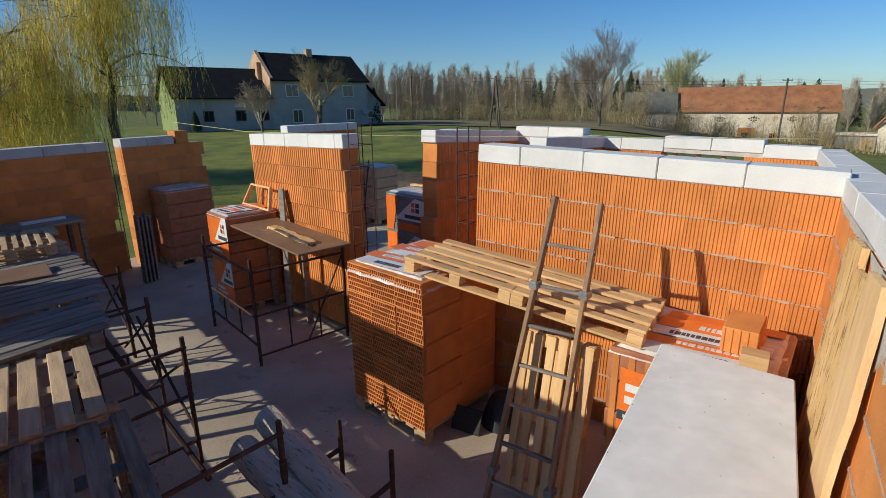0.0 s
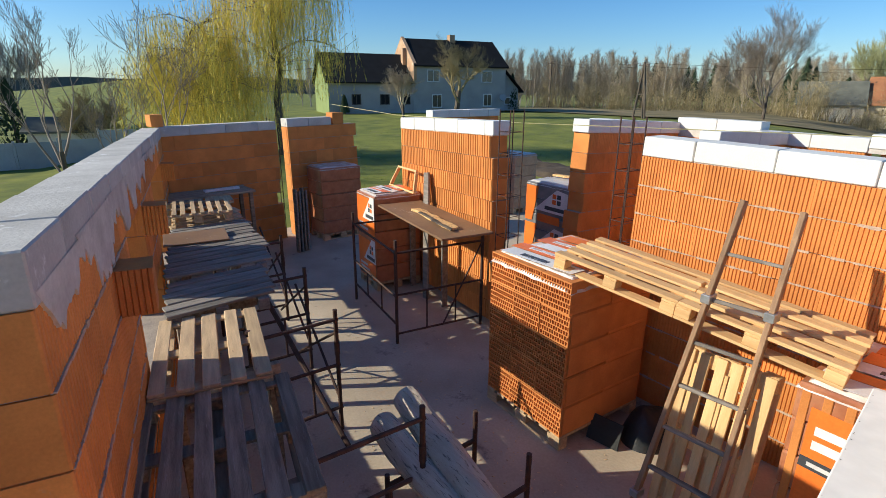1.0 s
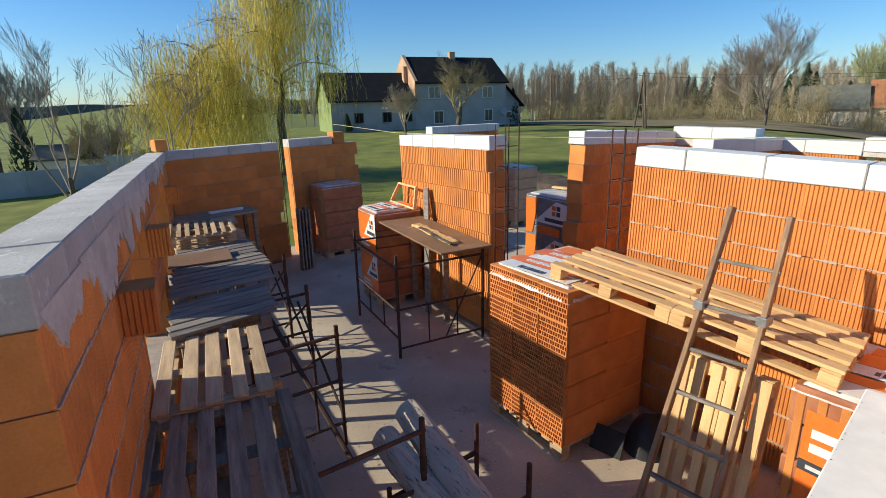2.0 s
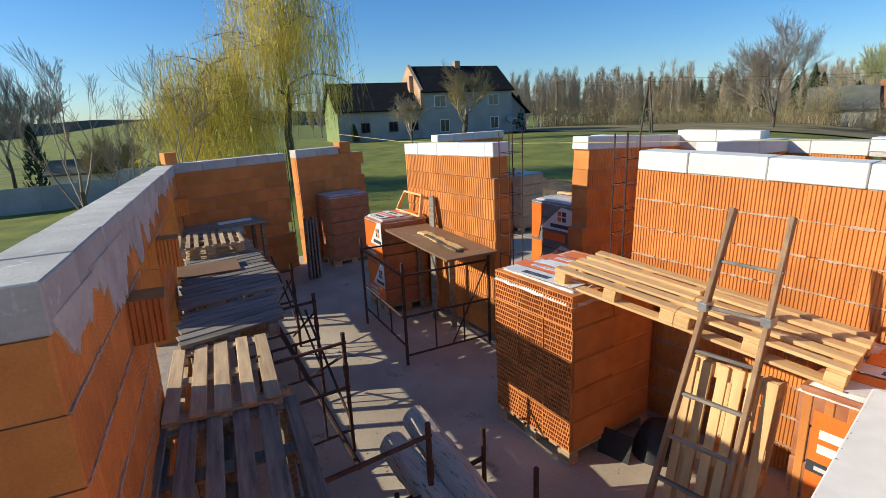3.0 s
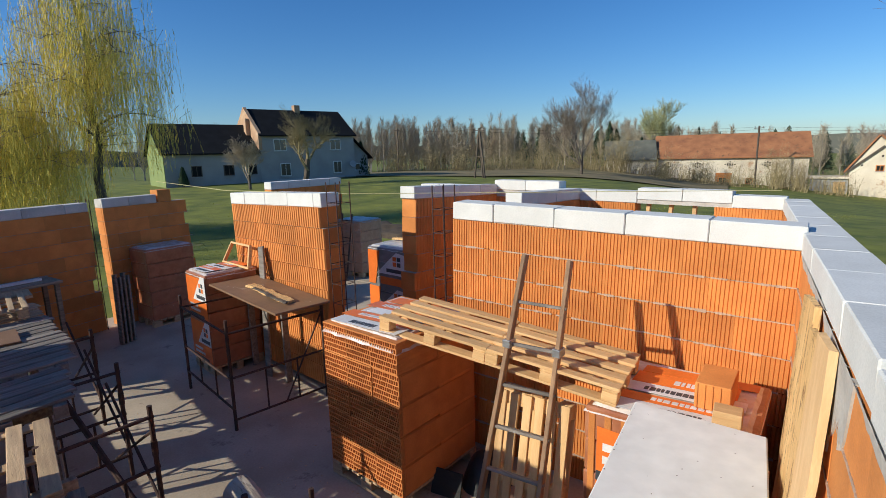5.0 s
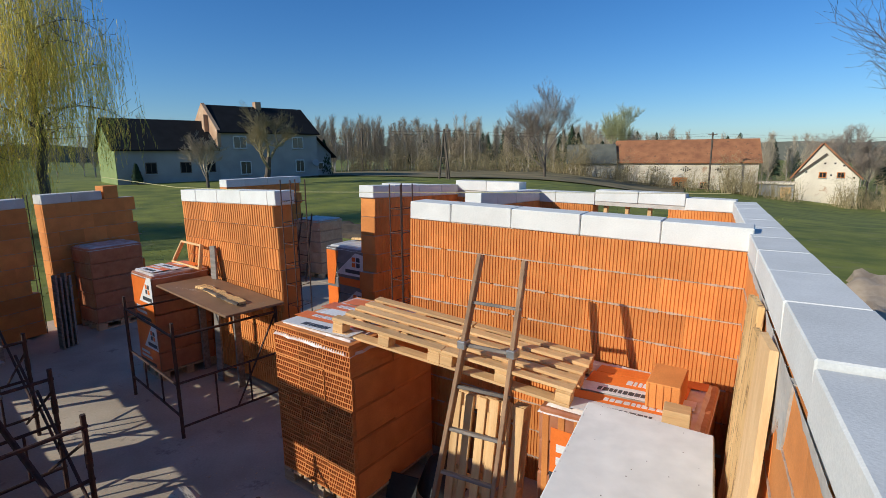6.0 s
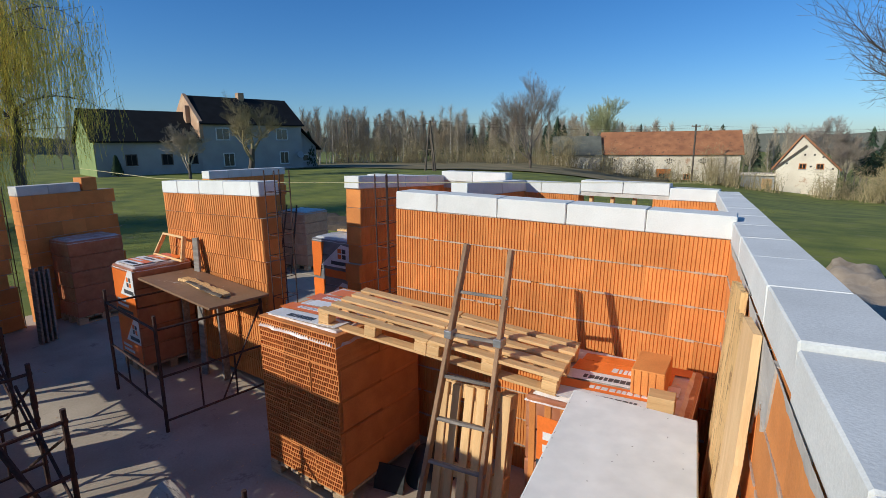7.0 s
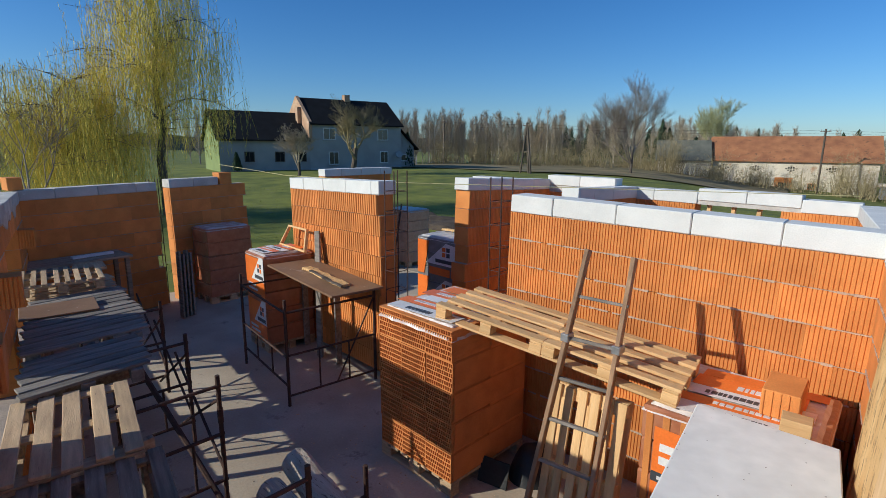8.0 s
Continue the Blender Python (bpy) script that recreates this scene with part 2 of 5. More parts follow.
def beam(a, b, w, h, up=(0, 0, 1), bevel=0.004):
    """A squared timber from a to b, w across and h along up."""
    a, b, up = Vector(a), Vector(b), Vector(up)
    x = (b - a).normalized()
    y = up.cross(x).normalized()
    z = x.cross(y)
    L = (b - a).length
    bm = block(0, L, -w / 2, w / 2, -h / 2, h / 2, bevel, 0.0015)
    m = Matrix((x, y, z)).transposed().to_4x4()
    m.translation = a
    bmesh.ops.transform(bm, matrix=m, verts=bm.verts)
    return bm


def on(p0, p1):
    """The pose at p0 with x along the plan's line to p1."""
    return pose(p0[0], p0[1], 0, 0, 0, math.degrees(math.atan2(p1[1] - p0[1], p1[0] - p0[0])))
# ---------------------------------------------------------------- ground and slab
TOP, WHITE, COURSE = 2.42, 0.16, 0.25


def smooth(a, b, t):
    t = min(1, max(0, (t - a) / (b - a)))
    return t * t * (3 - 2 * t)


def ground_z(x, y):
    r, th = math.hypot(x, y), math.degrees(math.atan2(y, x))
    th = th if th > -90 else th + 360
    house = smooth(112, 138, th) * (1 - smooth(168, 180, th))
    right = 1 - smooth(98, 116, th)
    z = -0.32 + 0.6 * house * smooth(16, 55, r) - (2.5 + 1.9 * (1 - smooth(84, 100, th))) * right * smooth(14, 88, r)
    z += house * -1.6 * smooth(70, 130, r)
    z += 7 * smooth(160, 170, th) * (1 - smooth(174, 190, th)) * smooth(80, 260, r)
    z -= 1.7 * smooth(172, 184, th) * (1 - smooth(220, 240, th)) * smooth(11, 26, r)
    return z + 0.10 * noise.noise((x * 0.11, y * 0.11, 0)) * smooth(6, 14, r)


def ground_sheet():
    c = Cloud()
    radii = [0.0, 4, 7, 9, 11, 13, 15, 18, 21, 25, 30, 36, 43, 52, 64, 80, 100, 130, 180, 260, 420, 800, 1600]
    n = 120
    for r in radii:
        for i in range(n):
            t = 2 * math.pi * i / n
            x, y = -4 + r * math.cos(t), 3 + r * math.sin(t)
            c.v.append((x, y, ground_z(x, y)))
    for k in range(len(radii) - 1):
        for i in range(n):
            j = (i + 1) % n
            c.f.append((k * n + i, k * n + n + i, k * n + n + j, k * n + j))
    tagged(part("ground", c, GRASS, smooth=True), "green spring lawn rolling out round the building site", "ground", kind="structure")


ground_sheet()
slab_form = block(-10.6, 1.0, -1.4, 7.6, -0.45, 0.0, 0.02)
for v in slab_form.verts:
    if v.co.y < 0:
        v.co.y = -0.78 - (1.66 + v.co.x) * 0.1565
slab = tagged(part("floor", slab_form, FLOOR),
              "grey concrete screed floor with dust and stains", "floor", kind="structure")

tagged(part("floor_2", block(-10.6, -6.4, 7.61, 9.2, -0.45, -0.004, 0.02), FLOOR), "grey concrete slab strip beyond the brick walls", "floor", kind="structure")

# ---------------------------------------------------------------- walls of ribbed hollow bricks with white blocks on top
BRICK_MESH = {}


def brick_mesh(length, depth, ribs=True, height=0.243, mat=None, pitch=0.034, sunk=0.007):
    """A ribbed hollow-clay brick; x along the wall, front at y = 0, base at z = 0."""
    key = (round(length, 2), round(depth, 2), ribs, mat, pitch)
    if key in BRICK_MESH:
        return BRICK_MESH[key]
    length = key[0]
    outline = []
    if ribs:
        k = max(2, round(length / pitch))
        s = length / k
        for i in range(k):
            outline += [(i * s + 0.001, sunk), (i * s + s * 0.2, 0.0), (i * s + s * 0.8, 0.0), (i * s + s - 0.001, sunk)]
    else:
        outline = [(0.002, 0.0), (length - 0.002, 0.0)]
    outline += [(length - 0.002, depth), (0.002, depth)]
    c = Cloud()
    n = len(outline)
    for z in (0.0, height):
        c.v += [(x, y, z) for x, y in outline]
    c.f = [(i, (i + 1) % n, n + (i + 1) % n, n + i) for i in range(n)] + [tuple(range(n, 2 * n)), tuple(range(n - 1, -1, -1))]
    me = bpy.data.meshes.new("brick")
    me.from_pydata(c.v, [], c.f)
    me.materials.append(mat or BRICK)
    BRICK_MESH[key] = me
    return me


def block_mesh(length, depth, height, mat):
    key = ("block", round(length, 2), round(depth, 2), round(height, 2), mat)
    if key not in BRICK_MESH:
        bm = block(0.003, length - 0.003, 0, depth, 0, height, 0.006, 0.002)
        me = bpy.data.meshes.new("concrete_block")
        bm.to_mesh(me)
        bm.free()
        me.materials.append(mat)
        BRICK_MESH[key] = me
    return BRICK_MESH[key]


def spans(length, z0, z1, openings):
    cuts = [(0.0, length)]
    for u0, u1, a, b in openings:
        if a < z1 - 0.02 and b > z0 + 0.02:
            nxt = []
            for p, q in cuts:
                if u0 > p + 0.01:
                    nxt.append((p, min(q, u0)))
                if u1 < q - 0.01:
                    nxt.append((max(p, u1), q))
            cuts = [s for s in nxt if s[1] - s[0] > 0.03]
    return cuts


def brick_wall(name, p0, p1, thick=0.25, openings=(), white=(0, None), label="", raised=(), ragged=0.0, block_len=0.59, jitter=0.004, toothed=0.0, courses=9, unit=0.375, pitch=0.034, sunk=0.007, beads=0.0, smears=(), ribs=True, cap=WHITE_BLOCK, tops=(2.418, 2.418)):
    """A wall whose seen face runs from p0 to p1, with its thickness to the left of that way; tops: its height at both ends."""
    length = math.hypot(p1[0] - p0[0], p1[1] - p0[1])
    m = on(p0, p1) @ pose(0, 0, 0, 0, math.degrees(math.atan2(tops[0] - tops[1], length))) @ Matrix.Diagonal((1, 1, tops[0] / 2.418, 1))
    core = Cloud()
    pieces = []
    for k in range(courses):
        z0 = 0.008 + k * COURSE
        for a, b in spans(length, z0, z0 + COURSE, openings):
            b2 = b - (ragged * random.choice((0, 0.4, 1)) if b > length - 0.01 else 0)
            a = a + (toothed * random.choice((0, 0.5, 1)) if a < 0.01 else 0)
            core.box(a + 0.012, b2 - 0.012, 0.018, thick - 0.018, z0, z0 + COURSE)
            u = a
            first = unit if k % 2 else unit / 2
            while u < b2 - 0.03:
                w = min(first, b2 - u)
                if b2 - u - w < 0.05:
                    w = b2 - u
                first = unit
                pieces.append((u, z0 + 0.004, w))
                u += w
    wall = part(name, core, MORTAR, at=m)
    tagged(wall, label, "wall", kind="structure")
    if beads:
        c = Cloud()
        for k in range(1, courses):
            z = 0.008 + k * COURSE
            for a, b in spans(length, z - 0.1, z + 0.1, openings):
                u = a + 0.01
                while u < b - 0.05:
                    w = random.uniform(0.03, 0.07)
                    h0 = max(0.003, random.gauss(0.007, 0.003)) * beads
                    if random.random() < 0.96:
                        c.box(u, u + w, -random.uniform(0.003, 0.006), 0.012, z - h0 + random.uniform(-0.002, 0.002), z + h0 * 0.8)
                    u += w
        part("mortar_joint", c, JOINT, wall, "light squeezed-out mortar joint")
    for u, z, w in pieces:
        share("brick", brick_mesh(w, thick, ribs, pitch=pitch, sunk=sunk), wall, pose(u, random.uniform(-0.003, 0.003), z, 0, random.uniform(-0.25, 0.25), 0))
    if white:
        a, end = white[0], white[1] or length
        z = 0.008 + courses * COURSE
        first = 0.45
        u = a
        glue = Cloud()
        glue.box(a + 0.02, end - 0.02, 0.012, thick - 0.012, z - 0.004, z + WHITE - 0.055 if raised else z + WHITE - 0.004)
        part("adhesive", glue, SMEAR, wall, "grey adhesive between the white blocks")
        while u < end - 0.05:
            w = min(first, end - u)
            if end - u - w < 0.12:
                w = end - u
            lift = 0.0
            for r0, r1, dz in raised:
                if r0 <= u + w / 2 <= r1:
                    lift = dz
            share("concrete_block", block_mesh(w, thick + 0.006, WHITE, cap), wall,
                  pose(u, -0.003 + random.uniform(-jitter, jitter), z + lift + random.uniform(0, jitter), 0, 0, random.uniform(-75, 75) * jitter))
            u += w
            first = block_len
    for n, (u0, u1, z0, z1) in enumerate(smears):
        part("adhesive_smear", smear(u0, u1, z0, z1, n + 3), SMEAR, wall, "grey trowelled adhesive smear")
    return wall


def smear(u0, u1, z0, z1, seed):
    """A thin trowelled coat with a ragged lower edge on a wall's seen face."""
    c = Cloud()
    n = max(6, int((u1 - u0) / 0.03))
    for i in range(n + 1):
        u = u0 + (u1 - u0) * i / n
        f = 0.6 + 0.9 * noise.noise((u * 2.1, seed, 0)) + 0.28 * noise.noise((u * 11, seed, 4)) + 0.16 * noise.noise((u * 37, seed, 9))
        e = min(1, 6 * min(i, n - i) / n)
        low = z1 - (z1 - z0) * max(0.04, min(1.0, f)) * e
        for z, y in ((z1, -0.009), (low, -0.0075), (low - 0.002, 0.006)):
            c.v.append((u, y + 0.002 * noise.noise((u * 20, z * 20, seed)), z))
    for i in range(n):
        for k in range(2):
            a = i * 3 + k
            c.f.append((a, a + 1, a + 4, a + 3))
    return c


wall_b = brick_wall("wall_north", (-2.84, 3.65), (-0.05, 3.82), 0.25, tops=(2.45, 2.385), white=(0, None), beads=0.85, pitch=0.027, sunk=0.0075,
                    label="ribbed orange hollow-brick wall capped with white blocks")
# South cap: smeared blocks, their grey also deepened for the wall's shade.
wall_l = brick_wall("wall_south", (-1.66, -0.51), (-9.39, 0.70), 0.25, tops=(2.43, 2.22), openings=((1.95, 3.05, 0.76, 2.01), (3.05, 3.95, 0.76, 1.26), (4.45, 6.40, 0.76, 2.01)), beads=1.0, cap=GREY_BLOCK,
                    smears=((0.02, 0.9, 2.08, 2.30), (0.6, 1.6, 1.92, 2.32), (1.4, 2.4, 2.02, 2.33), (2.3, 4.2, 2.05, 2.32), (4.0, 7.0, 2.15, 2.31)),
                    label="shaded orange brick wall with window gaps and white blocks")
# West caps are white blocks with the shade painted in as grey.
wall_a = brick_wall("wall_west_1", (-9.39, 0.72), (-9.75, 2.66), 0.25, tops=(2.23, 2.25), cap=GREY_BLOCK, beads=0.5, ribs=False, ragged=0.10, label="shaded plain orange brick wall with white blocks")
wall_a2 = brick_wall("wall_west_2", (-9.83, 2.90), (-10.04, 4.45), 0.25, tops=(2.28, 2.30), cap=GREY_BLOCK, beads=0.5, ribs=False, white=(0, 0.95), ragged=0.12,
                     label="unfinished orange brick wall with stepped end")
wall_r = brick_wall("wall_east", (-0.45, 7.02), (0.578, -0.6), 0.24, tops=(2.28, 2.44), beads=1.0, ribs=False, jitter=0.002, raised=((6.05, 8.0, -0.02),), smears=((3.3, 4.8, 2.20, 2.28), (4.7, 5.4, 2.12, 2.262), (5.0, 5.55, 1.70, 2.262), (5.5, 7.4, 2.21, 2.262)), label="orange brick wall topped by a run of white blocks")
wall_c = brick_wall("wall_north_2", (-6.90, 3.66), (-4.52, 3.48), 0.25, tops=(2.42, 2.49), ragged=0.06, unit=0.25, pitch=0.055, sunk=0.016, label="free-standing sunlit orange brick wall piece")
wall_d = brick_wall("wall_inner_1", (-4.43, 4.80), (-4.50, 6.98), 0.25, tops=(2.48, 2.38), toothed=0.07, beads=0.7, label="shaded orange partition wall with white blocks")
wall_d2 = brick_wall("wall_inner_2", (-2.90, 5.05), (-3.02, 6.98), 0.22, tops=(2.42, 2.34), label="low shaded partition wall with white blocks")
wall_e = brick_wall("wall_back", (-6.2, 7.0), (-0.45, 7.10), 0.25, tops=(2.36, 2.29), openings=((3.97, 4.97, 0.9, 2.25),),
                    raised=((1.7, 2.8, 0.11), (3.85, 5.15, 0.05)), label="back wall of orange brick with white lintel blocks")
wall_f = brick_wall("wall_west_3", (-9.75, 6.1), (-9.80, 8.1), 0.25, tops=(2.38, 2.38), ragged=0.12, label="far shaded brick wall piece with white blocks")
# ---------------------------------------------------------------- pallets of bricks
def pallet_base(parent, w, d, mat):
    """Wooden pallet of w by d under a load, its top at 0.13."""
    for y in (0.0, d / 2 - 0.05, d - 0.1):
        part("bearer", block(0, w, y, y + 0.1, 0, 0.022, 0.003), mat, parent)
        for x in (0.0, w / 2 - 0.07, w - 0.14):
            part("foot_block", block(x, x + 0.14, y, y + 0.1, 0.022, 0.10, 0.004), mat, parent)
    n = 7
    for i in range(n):
        x = i * (w - 0.1) / (n - 1)
        part("deck_board", block(x, x + 0.1, 0, d, 0.10, 0.124, 0.003, 0.002), mat, parent)


def hollow_mesh(w, h, depth):
    """A brick seen on its holes: a plate with staggered slots sunk into it."""
    c = Cloud()
    rows, cols, e = 6, 11, 0.007
    rh, cw = (h - 2 * e) / rows, (w - 2 * e) / cols
    c.quad((0, 0, 0), (w, 0, 0), (w, 0, e), (0, 0, e))
    c.quad((0, 0, h - e), (w, 0, h - e), (w, 0, h), (0, 0, h))
    for r in range(rows):
        z = e + r * rh
        off = 0.5 * (r % 2)
        xs = [e + (i - off) * cw for i in range(cols + 2)]
        for i in range(cols + 1):
            a, b = max(0.0, xs[i]), min(w, xs[i + 1])
            if i == 0:
                a = 0.0
            if i == cols:
                b = w
            if b - a < 0.013:
                if b > a:
                    c.quad((a, 0, z), (b, 0, z), (b, 0, z + rh), (a, 0, z + rh))
                continue
            i0, i1, j0, j1, dd = a + 0.0038, b - 0.0038, z + 0.0045, z + rh - 0.0045, 0.09
            o = [(a, 0, z), (b, 0, z), (b, 0, z + rh), (a, 0, z + rh)]
            q = [(i0, 0, j0), (i1, 0, j0), (i1, 0, j1), (i0, 0, j1)]
            s = [(x, dd, zz) for x, _, zz in q]
            for k in range(4):
                n = (k + 1) % 4
                c.quad(o[k], o[n], q[n], q[k])
                c.quad(q[k], q[n], s[n], s[k])
            c.quad(*s)
    ribs, zig = 9, []
    for i in range(ribs + 1):
        zig.append((0.006 * (i % 2), h * i / ribs))
    for i in range(ribs):
        (p, z0), (q, z1) = zig[i], zig[i + 1]
        c.quad((p, 0.0, z0), (q, 0.0, z1), (q, depth, z1), (p, depth, z0))
        c.quad((w - p, depth, z0), (w - q, depth, z1), (w - q, 0, z1), (w - p, 0, z0))
    c.quad((0, 0, h), (w, 0, h), (w, depth, h), (0, depth, h))
    c.quad((0, depth, 0), (0, depth, h), (w, depth, h), (w, depth, 0))
    me = bpy.data.meshes.new("brick")
    me.from_pydata(c.v, [], c.f)
    me.materials.append(BRICK_DARK)
    return me


def film_cover(w, d, z, drop, seed):
    """A crumpled sheet over the load's top with its rim hanging down."""
    rng = random.Random(seed)
    bm = bmesh.new()
    n = 14
    grid = []
    for j in range(n + 1):
        row = []
        for i in range(n + 1):
            u, v = i / n, j / n
            x, y = -0.007 + u * (w + 0.014), -0.007 + v * (d + 0.014)
            edge = i in (0, n) or j in (0, n)
            zz = z + 0.006 + 0.010 * noise.noise((x * 9, y * 9, seed)) + rng.uniform(0, 0.004)
            row.append(bm.verts.new((x, y, zz - (drop if edge else 0) * rng.uniform(0.9, 1.0))))
        grid.append(row)
    for j in range(n):
        for i in range(n):
            bm.faces.new((grid[j][i], grid[j][i + 1], grid[j + 1][i + 1], grid[j + 1][i]))
    return bm


def print_panel(parent, name, mat, pts, y=None, x=None, z=None, label=""):
    """A printed patch laid just proud of a face; pts are (across, up) corners."""
    bm = bmesh.new()
    vs = []
    for a, b in pts:
        vs.append(bm.verts.new((a, y, b) if y is not None else ((x, a, b) if x is not None else (a, b, z))))
    f = bm.faces.new(vs)
    r = bmesh.ops.extrude_face_region(bm, geom=[f])
    off = Vector((0, -0.002, 0)) if y is not None else (Vector((0.002, 0, 0)) if x is not None else Vector((0, 0, 0.002)))
    for v in r["geom"]:
        if isinstance(v, bmesh.types.BMVert):
            v.co += off
    bmesh.ops.recalc_face_normals(bm, faces=bm.faces[:])
    return part(name, bm, mat, parent, label)


def printed_front(parent, w, z0, z1, y, scale=1.0):
    """Orange and white printed wrap on a load's front with a peaked-roof emblem and unread writing bars."""
    h = (z1 - z0) / 2
    for k in (0, 1):
        a = z0 + k * h
        print_panel(parent, "printed_wrap", ORANGE, [(0.01, a + 0.01), (w - 0.01, a + 0.01), (w - 0.01, a + h * 0.93), (0.01, a + h * 0.93)], y=y)
        print_panel(parent, "emblem", PRINT_WHITE, [(w * 0.32, a + h * 0.42), (w * 0.99, a + h * 0.42), (w * 0.99, a + h * 0.98), (w * 0.80, a + h * 0.98)], y=y - 0.0022)
        for dx, dz in ((0.0, 0.0), (0.11, 0.0), (0.0, 0.11), (0.11, 0.11)):
            print_panel(parent, "emblem_square", PRINT_GREY if dx == dz else ORANGE,
                        [(w * 0.68 + dx * w, a + h * 0.62 + dz * h), (w * 0.68 + (dx + 0.085) * w, a + h * 0.62 + dz * h),
                         (w * 0.68 + (dx + 0.085) * w, a + h * 0.71 + dz * h), (w * 0.68 + dx * w, a + h * 0.71 + dz * h)], y=y - 0.0044)
        print_panel(parent, "lettering_bar", PRINT_GREY, [(w * 0.52, a + h * 0.47), (w * 0.95, a + h * 0.47), (w * 0.95, a + h * 0.55), (w * 0.52, a + h * 0.55)], y=y - 0.0044)
        for i in range(2):
            zz = a + h * (0.16 + 0.10 * i)
            print_panel(parent, "lettering_bar", PRINT_WHITE, [(w * 0.12, zz), (w * (0.62 - 0.1 * i), zz), (w * (0.62 - 0.1 * i), zz + h * 0.055), (w * 0.12, zz + h * 0.055)], y=y - 0.0022)
        print_panel(parent, "lettering_bar", PRINT_GREY, [(w * 0.05, a + 0.02), (w * 0.80, a + 0.02), (w * 0.80, a + h * 0.10), (w * 0.05, a + h * 0.10)], y=y - 0.0022)


def top_print(parent, w, d, z, seed=3):
    """Slanting printed bands on a film top: orange and white, with rows of broken dark writing bars."""
    rng = random.Random(seed)
    slant = rng.uniform(0.05, 0.12)

    def band(name, mat, u0, u1, v0, v1, lift):
        pts = [(u, v + slant * (u - 0.5)) for u, v in ((u0, v0), (u1, v0), (u1, v1), (u0, v1))]
        print_panel(parent, name, mat, [(w * min(0.985, max(0.015, u)), d * min(0.985, max(0.015, v))) for u, v in pts], z=z + lift)

    v = 0.05
    for k in range(5):
        h = rng.uniform(0.12, 0.20)
        u0, u1 = rng.uniform(0.02, 0.2), rng.uniform(0.78, 0.98)
        mat = (PRINT_WHITE, ORANGE, PRINT_WHITE, ORANGE, ORANGE)[k]
        band("printed_band", mat, u0, u1, v, min(0.95, v + h), 0.0)
        u, low = u0 + rng.uniform(0.05, 0.3), v + h * rng.uniform(0.2, 0.4)
        stop = u + rng.uniform(0.3, 0.5)
        while k < 4 and u < min(stop, u1 - 0.06):
            b = rng.uniform(0.018, 0.042)
            band("lettering_bar", PRINT_GREY if mat is PRINT_WHITE else PRINT_WHITE, u, u + b, low, low + h * 0.36, 0.0022)
            u += b + rng.uniform(0.006, 0.012)
        v += h + rng.uniform(0.0, 0.03)


def open_pallet(at, w=0.95, d=1.0):
    """Pallet of hollow bricks, holes to the front, with a printed film on top."""
    t = thing("brick_pallet", at, "pallet of orange hollow bricks, perforated ends showing, film on top", "brick pallet", "pallets of bricks")
    pallet_base(t, w, d, OLD_WOOD)
    me = hollow_mesh(w / 3 - 0.004, 0.246, d * 0.48)
    for r in range(5):
        for k in range(3):
            share("brick", me, t, pose(k * w / 3 + random.uniform(-0.003, 0.003), random.uniform(-0.006, 0.006), 0.126 + r * 0.25))
    side = Cloud()
    side.box(0.004, w - 0.004, d * 0.49, d - 0.01, 0.126, 1.372)
    part("rear_bricks", side, BRICK_DARK, t)
    for z in (0.376, 0.626, 0.876, 1.126):
        part("side_course", block(w - 0.004, w + 0.004, 0.03, d - 0.03, z - 0.235, z - 0.012, 0.003), BRICK_DARK, t)
    part("film_cover", film_cover(w, d, 1.376, 0.10, 3), FILM_TOP, t, "creased clear film with orange print")
    top_print(t, w, d, 1.398)
    return t


def wrapped_pallet(at, w=0.62, d=0.8, h=1.38, printed=True, label="film-wrapped pallet of bricks with orange printed front", seed=1, wrap=FILM, top=FILM_TOP, cover_print=True):
    t = thing("wrapped_pallet", at, label, "brick pallet", "pallets of bricks")
    pallet_base(t, w, d, OLD_WOOD)
    nz = 5
    hh = (h - 0.135) / nz
    for k in range(nz):
        part("brick_layer", block(0.004 * (k % 2), w - 0.004 * (k % 2), 0.003 * (k % 2), d, 0.126 + k * hh, 0.126 + (k + 1) * hh - 0.004, 0.012, 0.003), wrap, t)
    part("film_cover", film_cover(w, d, h, 0.06, seed), top, t, "creased film cover")
    if top is FILM_TOP and cover_print:
        top_print(t, w, d, h + 0.022, seed)
    if printed:
        printed_front(t, w, 0.14, h - 0.02, -0.006)
    return t


